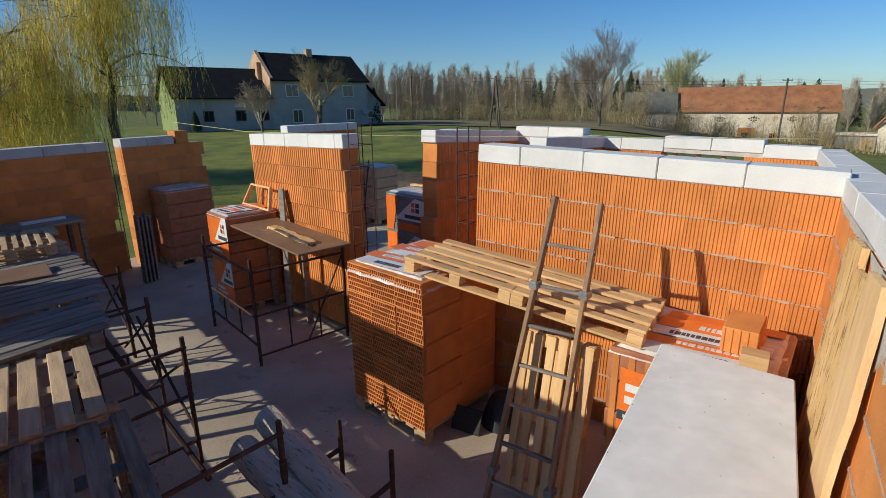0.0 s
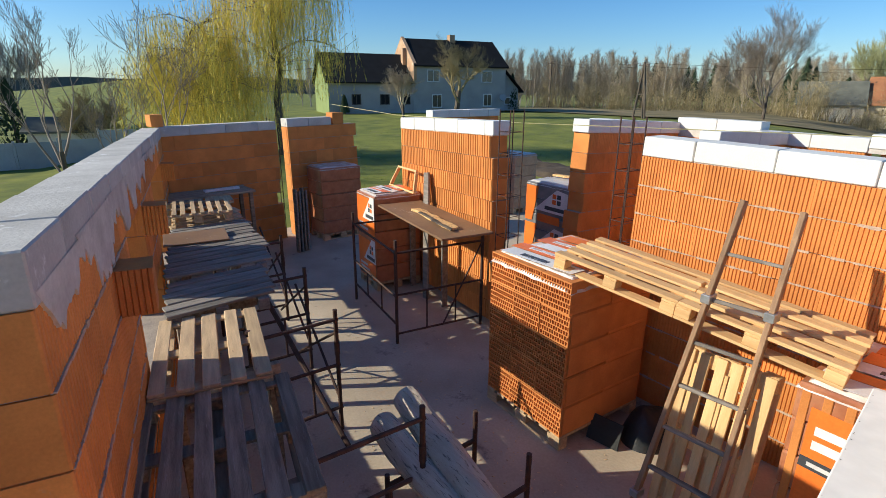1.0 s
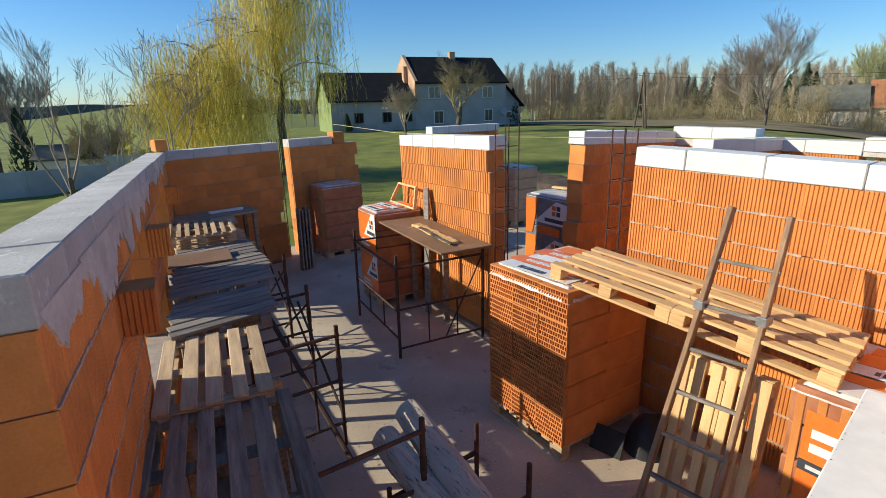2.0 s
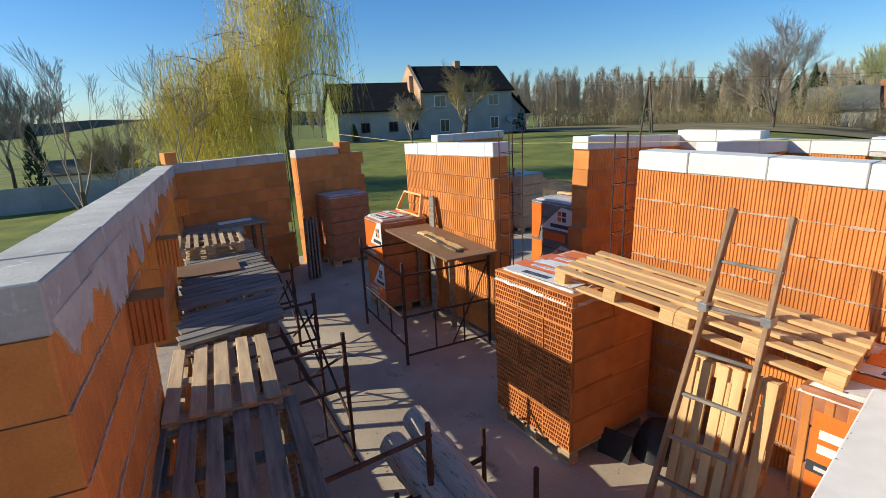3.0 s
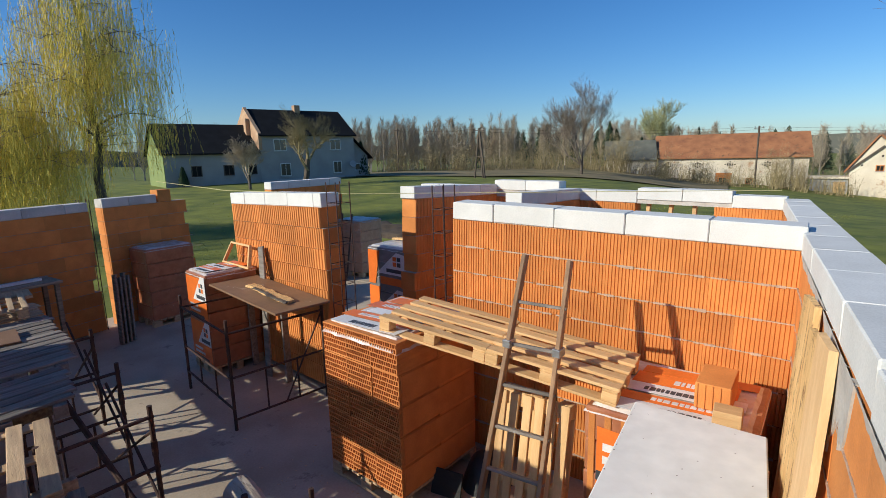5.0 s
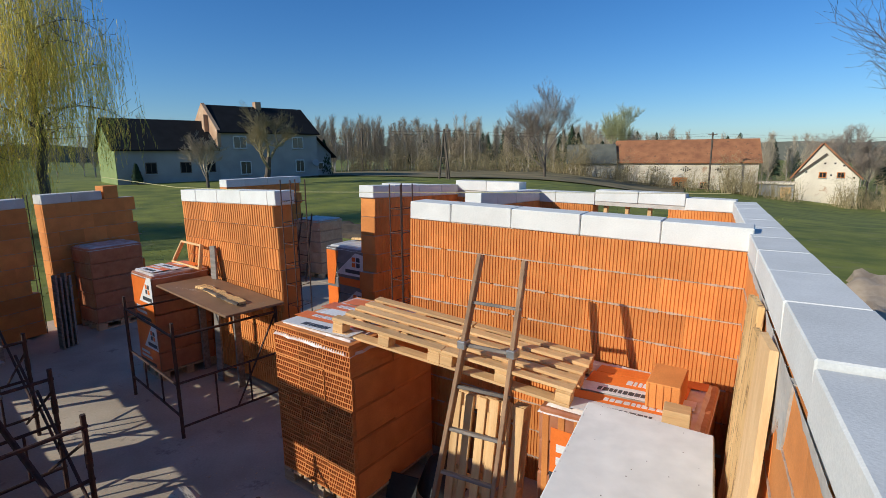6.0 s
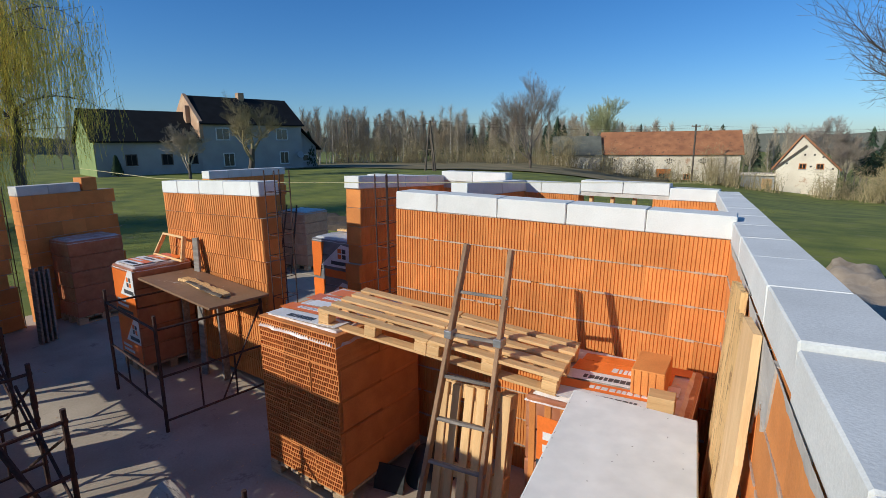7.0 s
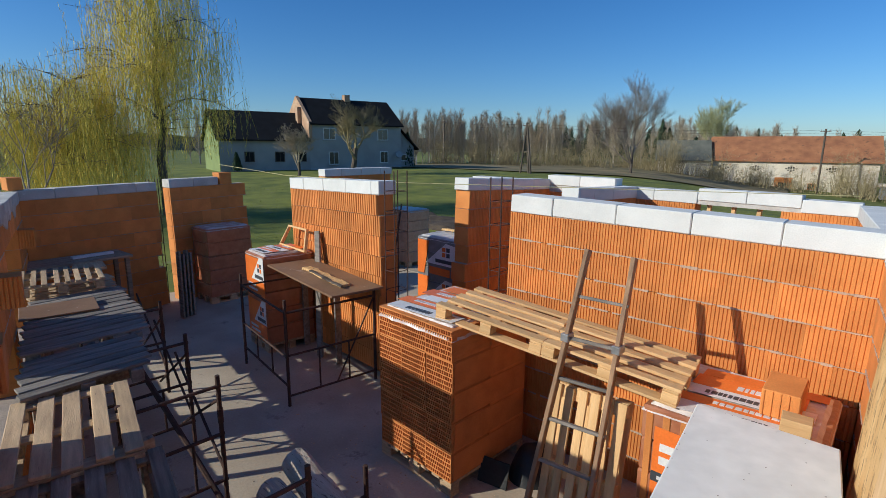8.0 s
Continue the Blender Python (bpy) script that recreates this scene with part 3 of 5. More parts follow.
open_pallet(pose(-3.35, 2.47, 0, 0, 0, -1) @ Matrix.Diagonal((0.98, 1, 1.075, 1)))
wrapped_pallet(pose(-6.97, 2.90, 0, 0, 0, -4), 0.64, 0.72, 1.41)
grey_pallet = wrapped_pallet(pose(-6.2, 5.62, 0, 0, 0, -2), 1.02, 0.9, 1.41, printed=False, seed=5, wrap=GREY_FILM, top=DUSTY_FILM, label="brick pallet in slate-grey and orange wrap beside the partition")
for a in (0.14, 0.76):
    print_panel(grey_pallet, "printed_wrap", ORANGE, [(0.01, a), (0.17, a), (0.30, a + 0.58), (0.01, a + 0.58)], y=-0.008)
    print_panel(grey_pallet, "emblem", PRINT_WHITE, [(0.22, a + 0.20), (0.94, a + 0.20), (0.94, a + 0.55), (0.70, a + 0.58)], y=-0.0102)
    print_panel(grey_pallet, "lettering_bar", PRINT_GREY, [(0.46, a + 0.24), (0.88, a + 0.24), (0.88, a + 0.30), (0.46, a + 0.30)], y=-0.0124)
    for dx, dz in ((0.0, 0.0), (0.1, 0.0), (0.0, 0.09), (0.1, 0.09)):
        print_panel(grey_pallet, "emblem_square", PRINT_GREY if dx else ORANGE, [(0.62 + dx, a + 0.35 + dz), (0.70 + dx, a + 0.35 + dz), (0.70 + dx, a + 0.42 + dz), (0.62 + dx, a + 0.42 + dz)], y=-0.0124)
    print_panel(grey_pallet, "printed_wrap", ORANGE, [(0.30, a + 0.02), (0.80, a + 0.02), (0.80, a + 0.15), (0.30, a + 0.15)], y=-0.0102)
wrapped_pallet(pose(-9.20, 3.22, 0, 0, 0, 94), 0.85, 0.60, 1.41, printed=False, seed=7, cover_print=False, label="film-wrapped pallet of plain clay bricks in shade")
wrapped_pallet(pose(-9.72, 7.75, 0, 0, 0, 4), 0.86, 0.75, 1.38, printed=False, seed=9, wrap=TAN_FILM, top=DUSTY_FILM, label="film-wrapped brick pallet beyond the wall piece")
near_load = wrapped_pallet(pose(-1.02, 2.76, 0, 0, 0, 2), 0.95, 0.93, 1.29, printed=False, seed=11, label="brick pallet with torn orange film under the slab")
# ---------------------------------------------------------------- timber on the brick pallets
def wood_pallet(at, w, d, mat, label, boards=5, group="empty pallets", along=True, lift=0.0, bw=0.098):
    """An empty pallet, w along x and d along y, 0.13 high, deck boards along x or y."""
    t = thing("wooden_pallet", at, label, "pallet", group)
    rng = random.Random(int(w * 1000 + d * 77 + boards))
    L, D = (w, d) if along else (d, w)
    turn = Matrix.Identity(4) if along else pose(w, 0, 0, 0, 0, 90)

    def add(name, bm):
        bmesh.ops.transform(bm, matrix=turn, verts=bm.verts)
        part(name, bm, mat if (name != "cross_board") == along else ACROSS[mat], t)

    for i in range(boards):
        y = i * (D - bw) / (boards - 1) + rng.uniform(-0.008, 0.008)
        add("deck_board", block(rng.uniform(-0.012, 0.012), L + rng.uniform(-0.012, 0.012), y, y + bw * rng.uniform(0.86, 1.05), 0.108, 0.130, 0.003, 0.003))
    for x in (0.0, L / 2 - 0.05, L - 0.1):
        add("cross_board", block(x, x + 0.1, 0, D, 0.088, 0.107, 0.003, 0.002))
        for y in (0.0, D / 2 - 0.05, D - 0.1):
            add("spacer_block", block(x, x + 0.1, y, y + 0.1, 0.021, 0.087, 0.004))
    for y in (0.0, D / 2 - 0.05, D - 0.1):
        add("bottom_board", block(0, L, y, y + 0.1, 0.0, 0.020, 0.003))
    return t


wood_pallet(pose(-2.70, 2.54, 1.50, 0, 6, 8), 0.96, 0.66, FRESH, "fresh pale pine pallet bridging two brick pallets", 5, bw=0.088)
wood_pallet(pose(-1.755, 2.675, 1.40, 0, 6, 7), 0.94, 0.66, FRESH, "fresh pale pine pallet bridging two brick pallets", 5, bw=0.088)
tilt = Matrix.Translation((-1.64, 2.58, 0.02)) @ pose(0, 0, 0, 78, 0, 3)
wood_pallet(tilt, 0.54, 1.22, FRESH, "pale pine pallet standing upright behind the ladder", 6, along=False, bw=0.066)


def ladder(foot_l, foot_r, head_l, head_r, rungs):
    t = thing("wooden_ladder", pose(0, 0, 0), "worn wooden ladder with steel brackets leaning on pallets", "ladder")
    fl, fr, hl, hr = (Vector(p) for p in (foot_l, foot_r, head_l, head_r))
    side = (fr - fl).normalized()
    part("rail", beam(fl, hl, 0.032, 0.062, (hl - fl).cross(side)), LADDER_WOOD, t)
    part("rail", beam(fr, hr, 0.032, 0.062, (hl - fl).cross(side)), LADDER_WOOD, t)
    for k in rungs:
        a, b = fl.lerp(hl, k), fr.lerp(hr, k)
        part("rung", beam(a - side * 0.02, b + side * 0.02, 0.045, 0.022, (hl - fl)), GREY_WOOD, t)
    for k in (0.13, 0.727):
        for p in (fl.lerp(hl, k), fr.lerp(hr, k)):
            bm = block(-0.03, 0.03, -0.042, 0.042, -0.028, 0.028, 0.004)
            bmesh.ops.transform(bm, matrix=Matrix.Translation(p), verts=bm.verts)
            part("bracket", bm, STEEL, t, "galvanised steel bracket")
    return t


LADDER_WOOD = material("ladder_wood", (0.36, 0.22, 0.12), 0.8, (0.22, 0.135, 0.08), 4, 0.3, 40, stretch=(6, 6, 1), spots=(0.42, 0.34, 0.26), spot_at=0.70)
ladder((-1.63, 2.23, 0.0), (-1.18, 2.28, 0.0), (-1.54, 2.89, 2.20), (-1.25, 2.99, 2.17), (0.09, 0.218, 0.345, 0.473, 0.60, 0.725, 0.855))

# concrete slab, bricks and offcut on the near pallet
slab_form = block(0, 0.70, -1.60, 0, 0, 0.045, 0.006, 0.004)
for v in slab_form.verts:
    v.co.x -= 0.17 * v.co.y
slab_top = part("concrete_slab", slab_form, material(
    "pale_slab", (0.80, 0.785, 0.74), 0.8, (0.74, 0.725, 0.68), 2, 0.03, 8, spots=(0.55, 0.54, 0.51), spot_at=0.70, vary=0.0), at=pose(-0.71, 2.80, 1.330, 0, -2, -2))
tagged(slab_top, "pale grey smooth slab lying on a brick pallet", "slab")


stack = thing("brick_stack", pose(-0.36, 1.55, 0, 0, 0, 2), "stacked orange hollow bricks carrying the pale slab", "brick stack")
for k in range(5):
    for j in range(4):
        part("brick", block(0, 0.42, j * 0.265 + 0.004, (j + 1) * 0.265 - 0.004, k * 0.262, k * 0.262 + 0.258, 0.006, 0.002), BRICK_DARK, stack)


def loose_brick(at, label="loose orange hollow brick", w=0.25, d=0.30, h=0.22):
    t = thing("loose_brick", at, label, "brick", "loose bricks")
    part("brick_body", block(0, w, 0, d, 0, h, 0.006, 0.002), BRICK, t)
    for i in range(4):
        part("rib", block(0.01 + i * (w - 0.03) / 4, 0.02 + i * (w - 0.03) / 4, -0.006, 0.0, 0.004, h - 0.004, 0.002), BRICK, t)
    return t


loose_brick(pose(-0.44, 3.06, 1.315, 0, 0, 3), "loose orange brick lying on torn film", 0.20, 0.34, 0.17)
off = thing("timber_offcut", pose(-0.30, 2.88, 1.315, 0, 0, 6), "short pale timber offcut beside a brick", "timber")
part("offcut_body", block(0, 0.15, 0, 0.12, 0, 0.10, 0.004, 0.002), FRESH, off)
for i in range(9):
    part("rib", block(0.03 + i * 0.104, 0.075 + i * 0.104, -0.006, 0.006, 0.16, 1.24, 0.004), BRICK, near_load)
label_sheet = thing("printed_sheet", pose(-1.02, 2.76, -0.06, 0, 0, 2), "orange printed product sheet on brick pallet front", "printed sheet")
print_panel(label_sheet, "sheet", ORANGE, [(0.09, 0.46), (0.52, 0.44), (0.52, 1.20), (0.09, 1.22)], y=-0.008)
for zz, x1 in ((1.06, 0.40), (0.97, 0.44)):
    print_panel(label_sheet, "lettering_bar", PRINT_WHITE, [(0.13, zz), (x1, zz), (x1, zz + 0.055), (0.13, zz + 0.055)], y=-0.0102)
print_panel(label_sheet, "dark_band", PRINT_GREY, [(0.09, 0.84), (0.52, 0.83), (0.52, 0.90), (0.09, 0.91)], y=-0.0102)
print_panel(label_sheet, "lettering_bar", PRINT_WHITE, [(0.13, 0.86), (0.38, 0.855), (0.38, 0.88), (0.13, 0.885)], y=-0.0124)


def east_x(y):
    return -0.45 + (7.02 - y) * 0.1349


# planks leaning on the east wall
def raw_plank(p0, p1, w, thick, face, seed):
    """A sawn plank with wavy bark edges from p0 up to p1, its broad side turned to face."""
    rng = random.Random(seed)
    p0, p1, face = Vector(p0), Vector(p1), Vector(face).normalized()
    x = (p1 - p0).normalized()
    y = face.cross(x).normalized()
    n = x.cross(y)
    bm = bmesh.new()
    rows = []
    for i in range(15):
        c = p0.lerp(p1, i / 14)
        a, b = -w / 2 + rng.uniform(-0.018, 0.018), w / 2 + rng.uniform(-0.018, 0.018)
        rows.append([bm.verts.new(c + y * u + n * v) for u, v in ((a, -thick / 2), (b, -thick / 2), (b - 0.008, thick / 2), (a + 0.008, thick / 2))])
    for q, r in zip(rows, rows[1:]):
        for k in range(4):
            bm.faces.new((q[k], q[(k + 1) % 4], r[(k + 1) % 4], r[k]))
    bm.faces.new(rows[0][::-1])
    bm.faces.new(rows[-1])
    bmesh.ops.recalc_face_normals(bm, faces=bm.faces[:])
    return bm


KNOTTY = material("knotty_pine", (0.74, 0.50, 0.22), 0.7, (0.62, 0.37, 0.14), 3, 0.3, 30, stretch=(6, 6, 0.8), vary=0.1, spots=(0.24, 0.13, 0.05), spot_at=0.53)
FRESH_UP = material("planed_pine", (0.72, 0.49, 0.25), 0.7, (0.62, 0.39, 0.18), 3, 0.25, 30, stretch=(9, 9, 1), vary=0.1)
for i, (y, w, top) in enumerate(((2.70, 0.12, 2.20), (2.47, 0.21, 2.24), (2.21, 0.22, 2.17), (1.94, 0.23, 2.24))):
    p = thing("leaning_plank", pose(0, 0, 0), "raw-edged pine plank leaning against the brick wall", "plank", "leaning planks")
    part("plank_body", raw_plank((east_x(y) - 0.115, y, 0.0), (east_x(y) - 0.034, y, top), w, 0.026, (-0.975, -0.22, 0), 60 + i), KNOTTY if i < 3 else FRESH_UP, p)

# ---------------------------------------------------------------- work deck along the south wall
DECK = 1.13


def south_y(x):
    return -0.51 + (-1.66 - x) * 0.1565


wood_pallet(pose(-1.95, 0.33, DECK - 0.15, 0, 1.2, 170), 1.12, 0.86, BLACK_WOOD, "blackened wet pallet on the scaffold deck", 6)
wood_pallet(pose(-3.03, 0.42, DECK - 0.13, 0, 0, 169.8), 1.11, 0.70, OLD_WOOD, "weathered pale pallet half in sunlight on the deck", 5)


def deck_boards(x0, x1, n, y0, y1, z, mat, label):
    """A pallet whose narrow boards lie across the deck."""
    t = thing("board_pallet", pose(0, 0, 0), label, "pallet", "deck pallets")
    rng = random.Random(n)
    step = (x1 - x0) / n
    for i in range(n):
        x = x0 + (i + 0.5) * step
        s = south_y(x)
        part("deck_board", beam((x + 0.05 + rng.uniform(-0.01, 0.01), s + y0 + rng.uniform(-0.02, 0.02), z), (x - 0.05, s + y1 + rng.uniform(-0.05, 0.05), z + rng.uniform(-0.004, 0.006)),
                                abs(step) * rng.uniform(0.70, 0.86), 0.024), ACROSS[mat], t)
    for y in (y0 + 0.08, (y0 + y1) / 2, y1 - 0.10):
        part("runner", beam((x0, south_y(x0) + y, z - 0.065), (x1, south_y(x1) + y, z - 0.065), 0.09, 0.10), mat, t)
    return t


deck_boards(-4.20, -5.02, 6, 0.06, 0.92, DECK + 0.03, GREY_WOOD, "grey weathered pallet boards across the deck")
deck_boards(-5.04, -6.10, 7, 0.06, 1.02, DECK + 0.06, GREY_WOOD, "grey uneven pallet boards across the deck")
deck_boards(-6.12, -7.0, 6, 0.05, 0.98, DECK + 0.03, GREY_WOOD, "old grey deck boards under a brown sheet")
sheet = thing("plywood_sheet", pose(0, 0, 0), "dull brown plywood sheet on deck boards", "sheet")
part("sheet_body", beam((-5.98, 0.52, DECK + 0.085), (-6.50, 0.58, DECK + 0.085), 0.66, 0.016), PANEL, sheet)
wood_pallet(pose(-6.92, 1.12, DECK + 0.07, 0, 0, 172), 0.92, 0.82, OLD_WOOD, "sunlit open pallet on stacked boards", 8, bw=0.058)
deck_boards(-7.05, -8.0, 6, 0.04, 0.92, DECK - 0.01, OLD_WOOD, "stacked old boards on the deck")
for x, y, w, mat in ((-8.30, 0.78, 0.48, GREY_WOOD), (-8.40, 1.26, 0.36, OLD_WOOD)):
    b = thing("board_stack", pose(x, y, DECK + 0.03, 0, 0, 174), "low stack of short boards on the deck", "boards", "short board stacks")
    for i in range(2):
        part("board", block(-0.22, 0.22, -w / 2, w / 2, i * 0.026, i * 0.026 + 0.022, 0.003, 0.004), mat, b)
tt = thing("site_table", pose(-9.05, 1.15, 0, 0, 0, 96), "dark makeshift table against the far brick wall", "table")
part("tabletop", block(-0.75, 0.75, -0.30, 0.30, 1.16, 1.20, 0.006), BLACK_WOOD, tt)
for x in (-0.68, 0.68):
    for y in (-0.24, 0.24):
        part("leg", block(x - 0.03, x + 0.03, y - 0.03, y + 0.03, 0, 1.16, 0.004), BLACK_WOOD, tt)
part("brace", beam((-0.68, -0.24, 0.2), (0.3, -0.24, 1.12), 0.03, 0.06), BLACK_WOOD, tt)
tl = thing("white_tool", pose(-9.1, 1.45, 1.20, 0, 0, 98), "short white plank on the dark table", "plank")
part("plank_body", block(-0.28, 0.28, -0.05, 0.05, 0, 0.035, 0.004), FRAME_WHITE, tl)


def trestle(x, y0, y1, h=1.10, diag=True):
    """Rusty scaffold frame standing across the deck's edge."""
    t = thing("scaffold_frame", pose(0, 0, 0), "rusty tubular steel scaffold frame under the deck", "scaffold", "scaffold frames")
    for y in (y0, y1):
        part("leg", bar((x, y, 0), (x, y, h), 0.019), RUST, t)
        part("sleeve", bar((x, y, h - 0.40), (x, y, h - 0.28), 0.024), RUST, t)
    for z in (h - 0.09, h - 0.50, 0.22):
        part("crossbar", bar((x, y0 - 0.02, z), (x, y1 + 0.02, z), 0.015), RUST, t)
    for k in (0.33, 0.67):
        y = y0 + k * (y1 - y0)
        part("upright", bar((x, y, 0.22), (x, y, h - 0.50), 0.011), RUST, t)
    if diag:
        part("diagonal", bar((x, y1, 0.30), (x - 1.1, y1 + 0.05, h - 0.15), 0.012), RUST, t)
        part("diagonal", bar((x, y1, h - 0.2), (x - 1.1, y1 + 0.05, 0.25), 0.012), RUST, t)
    return t


for x in (-3.69, -4.81, -6.10):
    trestle(x, 0.44 + (-3.69 - x) * 0.10, 1.12 + (-3.69 - x) * 0.14, 1.13)
trestle(-2.35, 0.40, 1.10, 1.0, False)
pipe = thing("steel_pipe", pose(0, 0, 0), "rusty loose scaffold pipe propped on the floor", "pipe")
part("pipe_body", bar((-4.75, 0.84, 0.98), (-3.42, 1.06, 0.02), 0.024), RUST, pipe)

# legs that carry the deck's wall side
for x in (-2.2, -3.4, -4.7, -6.0, -7.4, -8.2):
    b = thing("deck_trestle", pose(0, 0, 0), "dark timber trestle carrying the deck", "trestle", "deck trestles")
    s = south_y(x)
    part("top_rail", beam((x, s + 0.10, DECK - 0.19), (x, s + 0.80, DECK - 0.19), 0.06, 0.08), BLACK_WOOD, b)
    for y in (0.14, 0.74):
        part("leg", beam((x, s + y, 0.0), (x, s + y, DECK - 0.23), 0.06, 0.06, (1, 0, 0)), BLACK_WOOD, b)

# ---------------------------------------------------------------- table of formwork panel on a scaffold frame
fp = thing("panel_table", pose(0, 0, 0), "brown formwork panel laid as a table, dusty, with offcut", "table")
bm = block(-6.30, -4.39, 2.65, 3.31, 1.275, 1.300, 0.003)
bmesh.ops.transform(bm, matrix=Matrix.Translation((-4.39, 2.65, 0)) @ pose(0, 0, 0, 0, 0, -7) @ Matrix.Translation((4.39, -2.65, 0)), verts=bm.verts)
part("panel", bm, PANEL, fp)
part("prop", beam((-5.35, 3.36, 0), (-5.35, 3.36, 1.275), 0.09, 0.03, (1, 0, 0)), GREY_WOOD, fp)
part("prop", beam((-6.25, 3.42, 0), (-6.25, 3.42, 1.275), 0.09, 0.03, (1, 0, 0)), GREY_WOOD, fp)
part("edge_rail", bar((-4.78, 2.31, 1.10), (-4.65, 3.42, 1.10), 0.014), RUST, fp)
bark_plank = thing("bark_plank", pose(-5.15, 3.05, 1.301, 0, 0, -10), "pale raw plank with bark edge on the table", "plank")
part("plank_body", raw_plank((-0.55, 0, 0.016), (0.55, 0.02, 0.016), 0.13, 0.028, (0, 0, 1), 91), KNOTTY, bark_plank)
part("bark_strip", raw_plank((-0.30, -0.055, 0.036), (0.62, -0.05, 0.03), 0.05, 0.014, (0, 0, 1), 92), BARK, bark_plank, "flaking dark bark")

fr = thing("scaffold_frame", pose(0, 0, 0), "rusty tubular scaffold frame beside the panel table", "scaffold", "scaffold frames")
A, B, D3 = (-6.24, 2.48), (-4.78, 2.30), (-4.64, 3.42)
for x, y in (A, B, D3):
    part("leg", bar((x, y, 0), (x, y, 1.25), 0.019), RUST, fr)
for p, q, zs in ((A, B, (1.10, 0.58, 0.24)), (B, D3, (1.10, 0.60, 0.12))):
    for z in zs:
        part("crossbar", bar((*p, z), (*q, z), 0.013), RUST, fr)
    for k in (0.34, 0.68):
        x, y = p[0] + k * (q[0] - p[0]), p[1] + k * (q[1] - p[1])
        part("upright", bar((x, y, zs[2]), (x, y, zs[1]), 0.010), RUST, fr)
part("crossbar", bar((-6.22, 2.46, 1.10), (-6.1, 3.3, 1.10), 0.013), RUST, fr)
part("brace", bar((-4.71, 2.9, 0.12), (-4.64, 3.42, 1.10), 0.010), RUST, fr)

# window frame and plank on the wrapped pallet
wf = thing("pine_frame", pose(-6.92, 3.44, 1.43, -18, 0, -4), "small pale pine frame leaning on a brick pallet", "wooden frame")
for a, b in (((0, 0, 0), (0.80, 0, 0)), ((0.14, 0, 0.30), (0.70, 0, 0.30)), ((0.02, 0, 0.02), (0.15, 0, 0.31)), ((0.78, 0, 0.02), (0.69, 0, 0.31))):
    part("frame_bar", beam(a, b, 0.03, 0.05, (0, 1, 0)), FRESH, wf)
lp = thing("leaning_plank", pose(0, 0, 0), "grey plank leaning on the sunlit brick wall", "plank", "leaning planks")
part("plank_body", beam((-5.72, 3.30, 0.0), (-6.05, 3.54, 1.72), 0.03, 0.12, (1, 0, 0)), GREY_WOOD, lp)

lean = thing("scaffold_frame", pose(0, 0, 0), "narrow rusty frame leaning on a far brick pallet", "scaffold", "scaffold frames")
for dx in (0.0, 0.42):
    part("leg", bar((-9.42 + dx, 7.42, 0.0), (-9.36 + dx * 0.8, 7.73, 1.55), 0.017), RUST, lean)
for k in (0.12, 0.38, 0.64, 0.90):
    part("crossbar", bar((-9.42 + 0.06 * k, 7.42 + 0.31 * k, 1.55 * k), (-9.0 - 0.024 * k, 7.42 + 0.31 * k, 1.55 * k), 0.011), RUST, lean)
tp = thing("raw_plank", pose(-5.75, 6.2, 1.440, 0, 0, 12), "rough pale plank lying on a wrapped pallet", "plank")
part("plank_body", raw_plank((-0.35, 0, 0.016), (0.45, 0.05, 0.016), 0.12, 0.03, (0, 0, 1), 95), KNOTTY, tp)

# boards against the shaded pallet
for i in range(4):
    b = thing("leaning_plank", pose(0, 0, 0), "dark boards leaning on a wrapped pallet", "plank", "leaning planks")
    y = 2.86 - i * 0.07
    part("plank_body", beam((-8.85 + i * 0.03, y - 0.10, 0), (-9.1 + i * 0.03, y, 1.05 + 0.06 * (i % 2)), 0.03, 0.16, (1, 0, 0)), BLACK_WOOD if i % 2 else GREY_WOOD, b)


# ---------------------------------------------------------------- reinforcing cages
def rebar_cage(x, y, w, d, h, label, lean=0.0):
    t = thing("rebar_cage", pose(x, y, 0, lean, 0, 0), label, "rebar", "rebar cages")
    for a in (0, w):
        for b in (0, d):
            part("bar", bar((a, b, 0), (a, b, h), 0.007, 6), RUST, t)
    k = int(h / 0.22)
    for i in range(1, k):
        z = i * h / k
        c = Cloud()
        for p, q in (((0, 0), (w, 0)), ((w, 0), (w, d)), ((w, d), (0, d)), ((0, d), (0, 0))):
            c.tube((*p, z), (*q, z), 0.004, 0.004, 5)
        part("stirrup", c, RUST, t)
    return t


rebar_cage(-4.50, 3.50, 0.17, 0.20, 2.62, "rusty reinforcing cage at the wall's end")
rebar_cage(-3.06, 3.68, 0.14, 0.18, 2.60, "rusty reinforcing cage at the wall's end")
rebar_cage(-9.98, 2.55, 0.16, 0.14, 2.30, "rusty reinforcing cage in the wall's slot")


